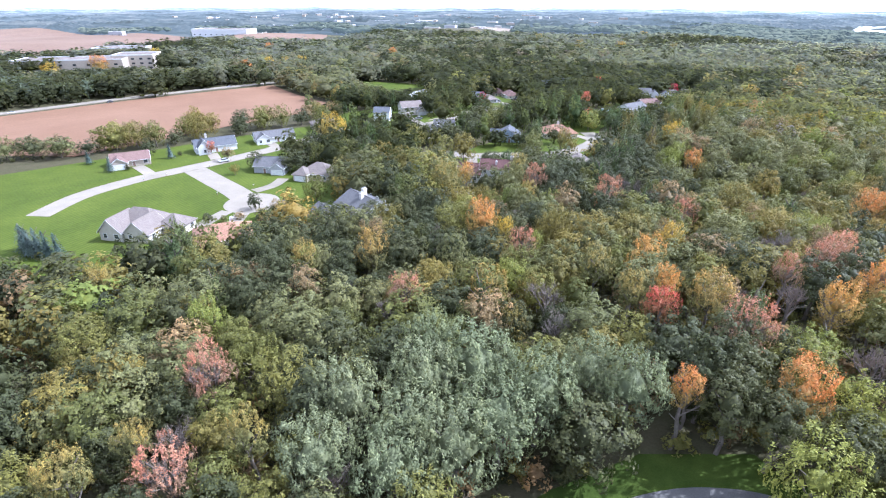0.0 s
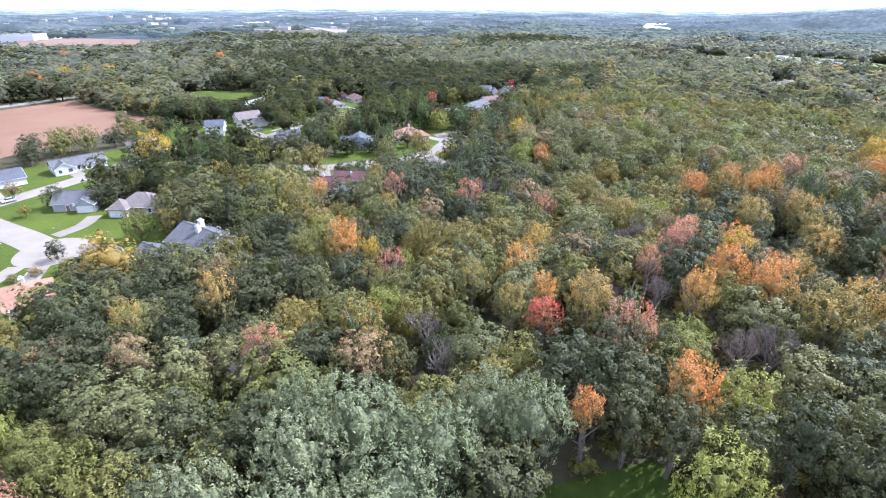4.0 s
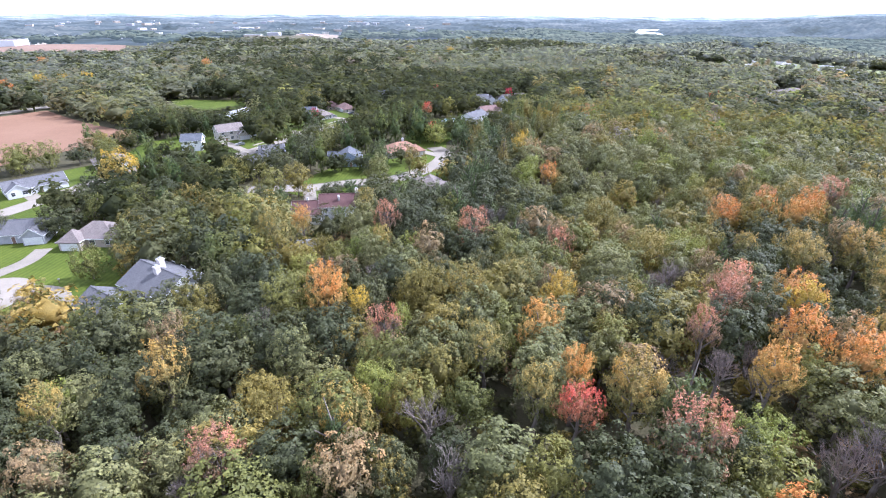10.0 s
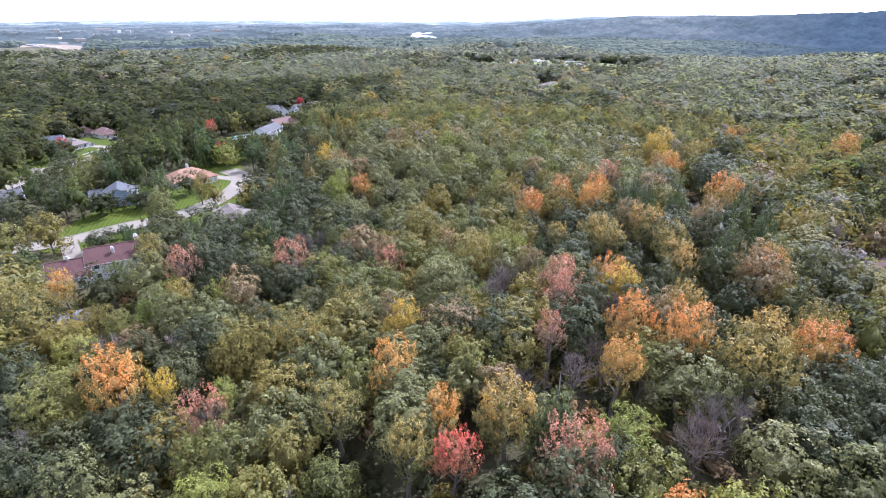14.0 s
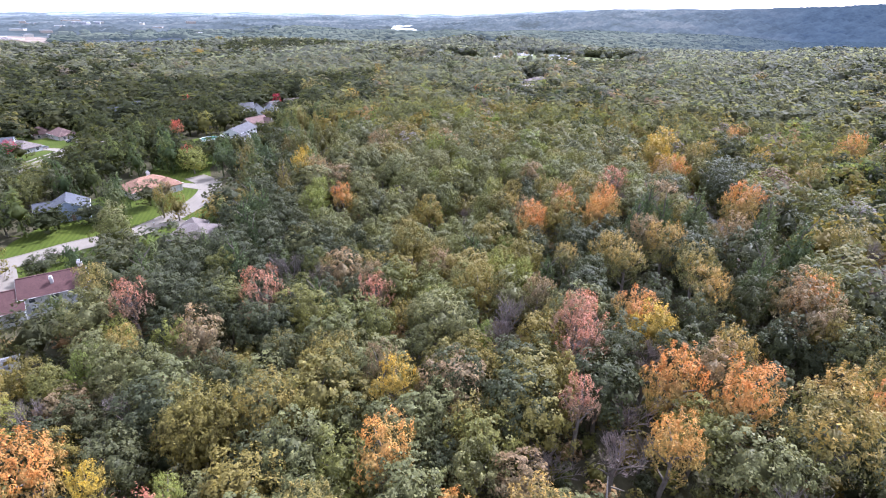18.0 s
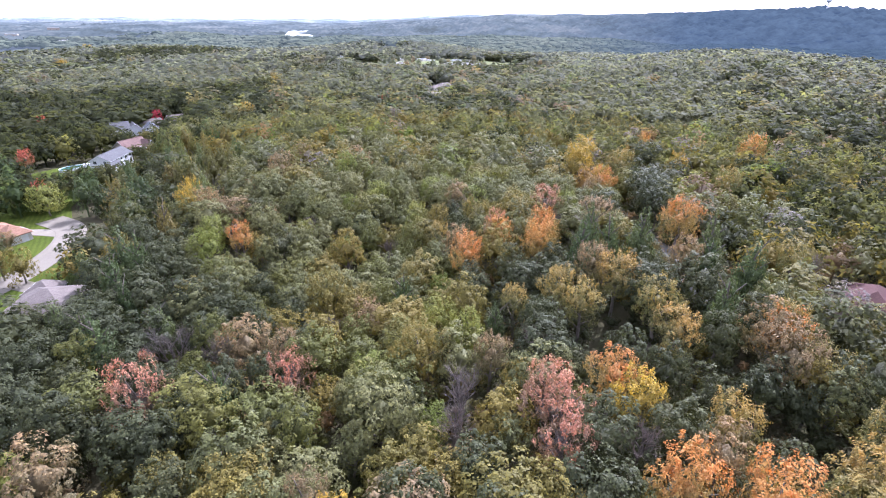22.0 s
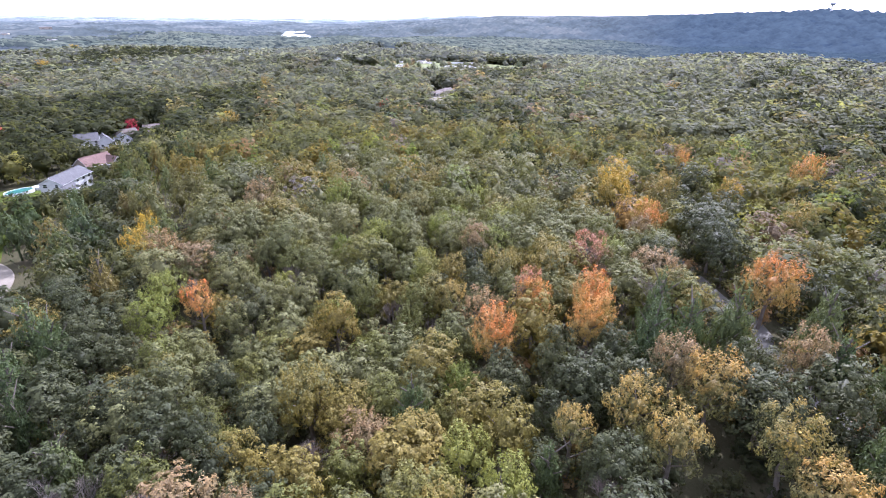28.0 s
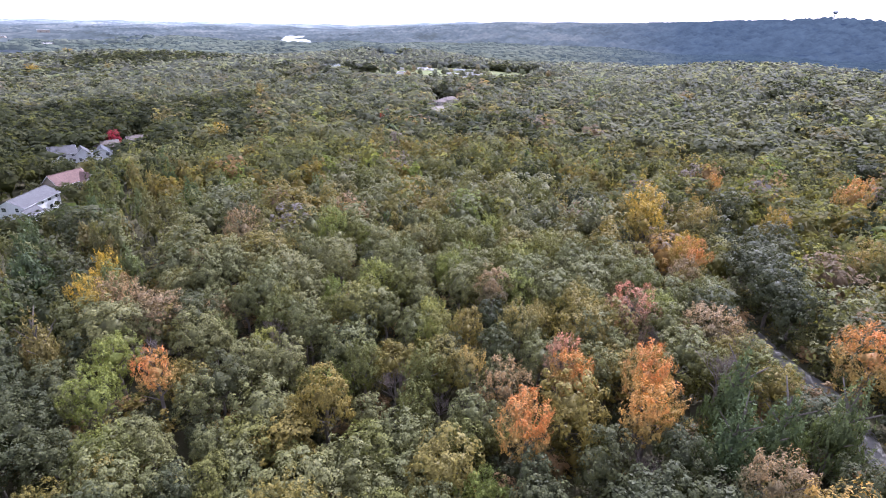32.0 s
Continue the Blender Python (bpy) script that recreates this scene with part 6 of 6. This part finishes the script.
def as_tris(data, trunk=True):
    v, q, cv, cf = data
    t = np.concatenate([q, cf + len(v)])
    v = np.r_[v, cv]
    if trunk:
        foot = [(0.06 * math.cos(k * 2.09), 0.06 * math.sin(k * 2.09), z) for z in (-0.4, 0.7) for k in range(3)]
        side = [(k, (k + 1) % 3, 3 + (k + 1) % 3) for k in range(3)] + [(k, 3 + (k + 1) % 3, 3 + k) for k in range(3)]
        t = np.r_[t, np.array(side) + len(v)]
        v = np.r_[v, np.array(foot)]
    return v, t


MID = ([as_tris(crown(s, 120 + i, 11, 30, 7, 0.12, True, 0.95, 0.19, 0.18, 0.8, 0.0, 100)) for i, s in enumerate(("round", "broad", "tall", "round", "broad"))], [as_tris(crown("plume", 130 + i, 10, 24, 6, 0.13, True, 0.8, 0.13, 0.4, 0.5, 1.5, 80)) for i in range(2)])
FAR_MODELS = ([as_tris(crown(s, 150 + i, 12, 26, 6, 0.15, True, 0.98, 0.2, 0.14, 0.9, 0.0, 70)) for i, s in enumerate(("round", "broad", "round", "tall", "broad"))], [as_tris(crown("plume", 170, 8, 14, 4, 0.2, True, 0.85, 0.15, 0.3, 0.55, 1.4, 40))])


def tuft(seed, leaves, size):
    """A far tree: a core with a few large sprays."""
    rng = np.random.default_rng(seed)
    d = unit(rng.normal(size=(leaves, 3)) + (0, 0, 0.7))
    p = d * (0.85, 0.85, 0.95) + (0, 0, 1.0)
    v, q = leaf_quads(p, unit(d + 0.1 * rng.normal(size=d.shape)), size, rng, 1.0)
    return as_tris((v, q, OCT_V * (0.85, 0.85, 0.95) + (0, 0, 1.0), OCT_F), False)


WIDE = ([as_tris(crown(s, 160 + i, 9, 16, 4, 0.19, True, 1.0, 0.22, 0.1, 0.92, 0.0, 44), False) for i, s in enumerate(("round", "broad", "round", "broad"))], [as_tris(crown("plume", 168, 7, 12, 4, 0.2, True, 0.9, 0.16, 0.2, 0.6, 1.3, 30), False)])
TUFTS = ([tuft(180 + i, 34, 0.25) for i in range(6)], [tuft(190, 10, 0.45)])
DOMES = ([tuft(200 + i, 14, 0.42) for i in range(6)], [tuft(210, 6, 0.6)])

MID_FINE = ([as_tris(crown(s, 320 + i, 14, 52, 12, 0.078, True, 0.95, 0.165, 0.25, 0.75, 0.0, 200)) for i, s in enumerate(("round", "broad", "tall", "round", "broad"))], [as_tris(crown("plume", 330 + i, 14, 50, 8, 0.085, True, 0.8, 0.11, 0.45, 0.5, 1.6, 160)) for i in range(2)])
gx, gy = grid(-420, 420, -140, 430, 8.4, rng, 0.5)
free = clear(gx, gy) & (away(NEAR_LINE, gx, gy) >= 72) & (np.hypot(gx - 20, gy - 110) < 300) & (cap(gx, gy) > 4)
for fx, fy, fr in TREES:
    free &= np.hypot(gx - fx, gy - fy) > min(5.6, fr * 0.9)
gx, gy = gx[free], gy[free]
inner = (away(NEAR_LINE, gx, gy) < 122) & (gy > 0) | (np.hypot(gx + 70, gy - 75) < 62)
for sel, models, title, text, mat in ((inner, MID_FINE, "surrounding_woods", "dense mixed woods in early autumn colours", WOODS), (~inner, MID, "outer_woods", "dense green woods around the streets", MID_WOODS)):
    wx, wy = gx[sel], gy[sel]
    kk = kinds_at(wx, wy, rng)
    size = rng.uniform(0, 1, len(wx))
    high = np.minimum(9.5 + 5 * np.sqrt(size) + rng.uniform(-1, 1.5, len(wx)) + np.where(kk >= 10, 2, 0), cap(wx, wy))
    woods(title, wx, wy, kk, np.minimum(4.5 + 3.8 * size ** 2 + rng.uniform(0, 1.0, len(wx)), high * 0.65) * np.where(kk >= 10, 0.8, 1), high, models, text, mat)


def ring(d0, d1, gap, models, name, label, r_scale, half=95):
    gx, gy = grid(-d1, d1, -d1 * 0.3, d1 + 110, gap, rng)
    d = np.hypot(gx - 20, gy - 110)
    b = np.degrees(np.arctan2(gx - 20, gy - 60))
    ok_all = (d >= d0) & (d < d1) & (np.abs(b) < half)
    gx, gy = gx[ok_all], gy[ok_all]
    ok = clear(gx, gy)
    # farmland and town to the north-west leave only belts of trees
    open_land = d[ok_all] > np.interp(b[ok_all], (-60, -52, -43, -35, -26, -8, 6), (780, 830, 890, 1030, 1090, 1205, 2100))
    ok &= ~open_land | (soft_noise(gx, gy, 75) > 0.75)
    ok &= cap(gx, gy) > (6 if d0 < 600 else 0.5)
    gx, gy = gx[ok], gy[ok]
    kk = kinds_at(gx, gy, rng)
    kk = np.where((kk == 6) | ((kk >= 5) & (kk < 10) & (rng.uniform(size=len(gx)) < min(0.85, d0 / 900))), rng.integers(0, 4, len(gx)), kk)
    # bands of grey-green and dark foliage stand in for lit and shaded slopes
    drift = soft_noise(gx, gy, 85 + d0 * 0.05) + 0.5 * rng.normal(size=len(gx))
    kk = np.where(inside(DARK_WOOD, gx, gy), kk, np.where((drift > 0.75) & (kk < 4), 1, np.where((drift < -0.85) & (kk < 5), 3, kk)))
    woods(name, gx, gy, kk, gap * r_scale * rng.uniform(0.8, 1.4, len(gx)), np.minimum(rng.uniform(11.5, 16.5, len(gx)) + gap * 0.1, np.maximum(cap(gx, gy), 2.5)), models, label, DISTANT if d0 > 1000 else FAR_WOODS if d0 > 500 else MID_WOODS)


# low bushes between the stems, and single trees on the valley meadow
bx, by = grid(-110, 170, 10, 280, 4.4, rng)
keep = (away(NEAR_LINE, bx, by) < 95)
for poly in (LAWN_W, CLEARING, LAWN_E):
    keep &= ~inside(poly, bx, by)
for line, w in LINES[:7] + LINES[8:]:
    keep &= away(line, bx, by) > w - 1.5
for fx, fy, rot, w, d in FOOTPRINTS:
    keep &= np.hypot(bx - fx, by - fy) > max(w, d) * 0.6 + 2
bx, by = bx[keep], by[keep]
# only dark tints in the ravine, in place of the shade on its floor
woods("undergrowth", bx, by, np.where(away(RAVINE, bx, by) < 9, 3, rng.choice([0, 2, 3, 3, 5], len(bx))), rng.uniform(1.4, 2.8, len(bx)), rng.uniform(1.5, 5.0, len(bx)), MID, "low dark bushes between the stems", WOODS)
mx, my = rng.uniform(262, 590, 150), rng.uniform(650, 945, 150)
keep = inside(VALLEY, mx, my)
woods("meadow_trees", mx[keep], my[keep], rng.choice([0, 1, 2, 4, 7], int(keep.sum())), rng.uniform(4, 7, int(keep.sum())), rng.uniform(8, 14, int(keep.sum())), TUFTS, "single trees scattered over the valley meadow", FAR_WOODS)
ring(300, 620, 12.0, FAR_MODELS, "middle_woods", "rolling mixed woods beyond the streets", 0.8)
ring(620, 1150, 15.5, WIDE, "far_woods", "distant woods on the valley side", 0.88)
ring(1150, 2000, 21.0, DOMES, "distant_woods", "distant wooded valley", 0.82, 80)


def backdrop(name, mat, label):
    """Hazy wooded hills on the horizon, as low soft swells."""
    gx, gy = grid(-5300, 5300, -600, 5400, 34, rng)
    d, b = np.hypot(gx - 20, gy - 110), np.degrees(np.arctan2(gx - 20, gy - 60))
    ok = (d >= 1960) & (d < 5300) & (np.abs(b) < 76) & clear(gx, gy)
    ok &= (b > -4) | (soft_noise(gx, gy, 160) > 0.35)
    gx, gy = gx[ok], gy[ok]
    n = len(gx)
    r, h = rng.uniform(26, 44, n)[:, None], (rng.uniform(9, 15, n) * np.interp(np.hypot(gx, gy), (2500, 4200), (1.0, 0.35)))[:, None]
    a = rng.uniform(0, 6.283, n)[:, None]
    px = gx[:, None] + (OCT_V[None, :5, 0] * np.cos(a) - OCT_V[None, :5, 1] * np.sin(a)) * r
    py = gy[:, None] + (OCT_V[None, :5, 0] * np.sin(a) + OCT_V[None, :5, 1] * np.cos(a)) * r
    pz = lie(gx, gy)[:, None] + np.array([-3, -3, -3, -3, 0])[None] + np.array([0, 0, 0, 0, 1])[None] * h
    v = np.stack([px, py, pz], -1).reshape(-1, 3)
    f = (OCT_F[None, :4] + (np.arange(n) * 5)[:, None, None]).reshape(-1, 3)
    me = mesh_np(name, v, f, mat)
    me.polygons.foreach_set("use_smooth", [True] * len(me.polygons))
    tagged(new(name, me), label, "backdrop", kind="structure")


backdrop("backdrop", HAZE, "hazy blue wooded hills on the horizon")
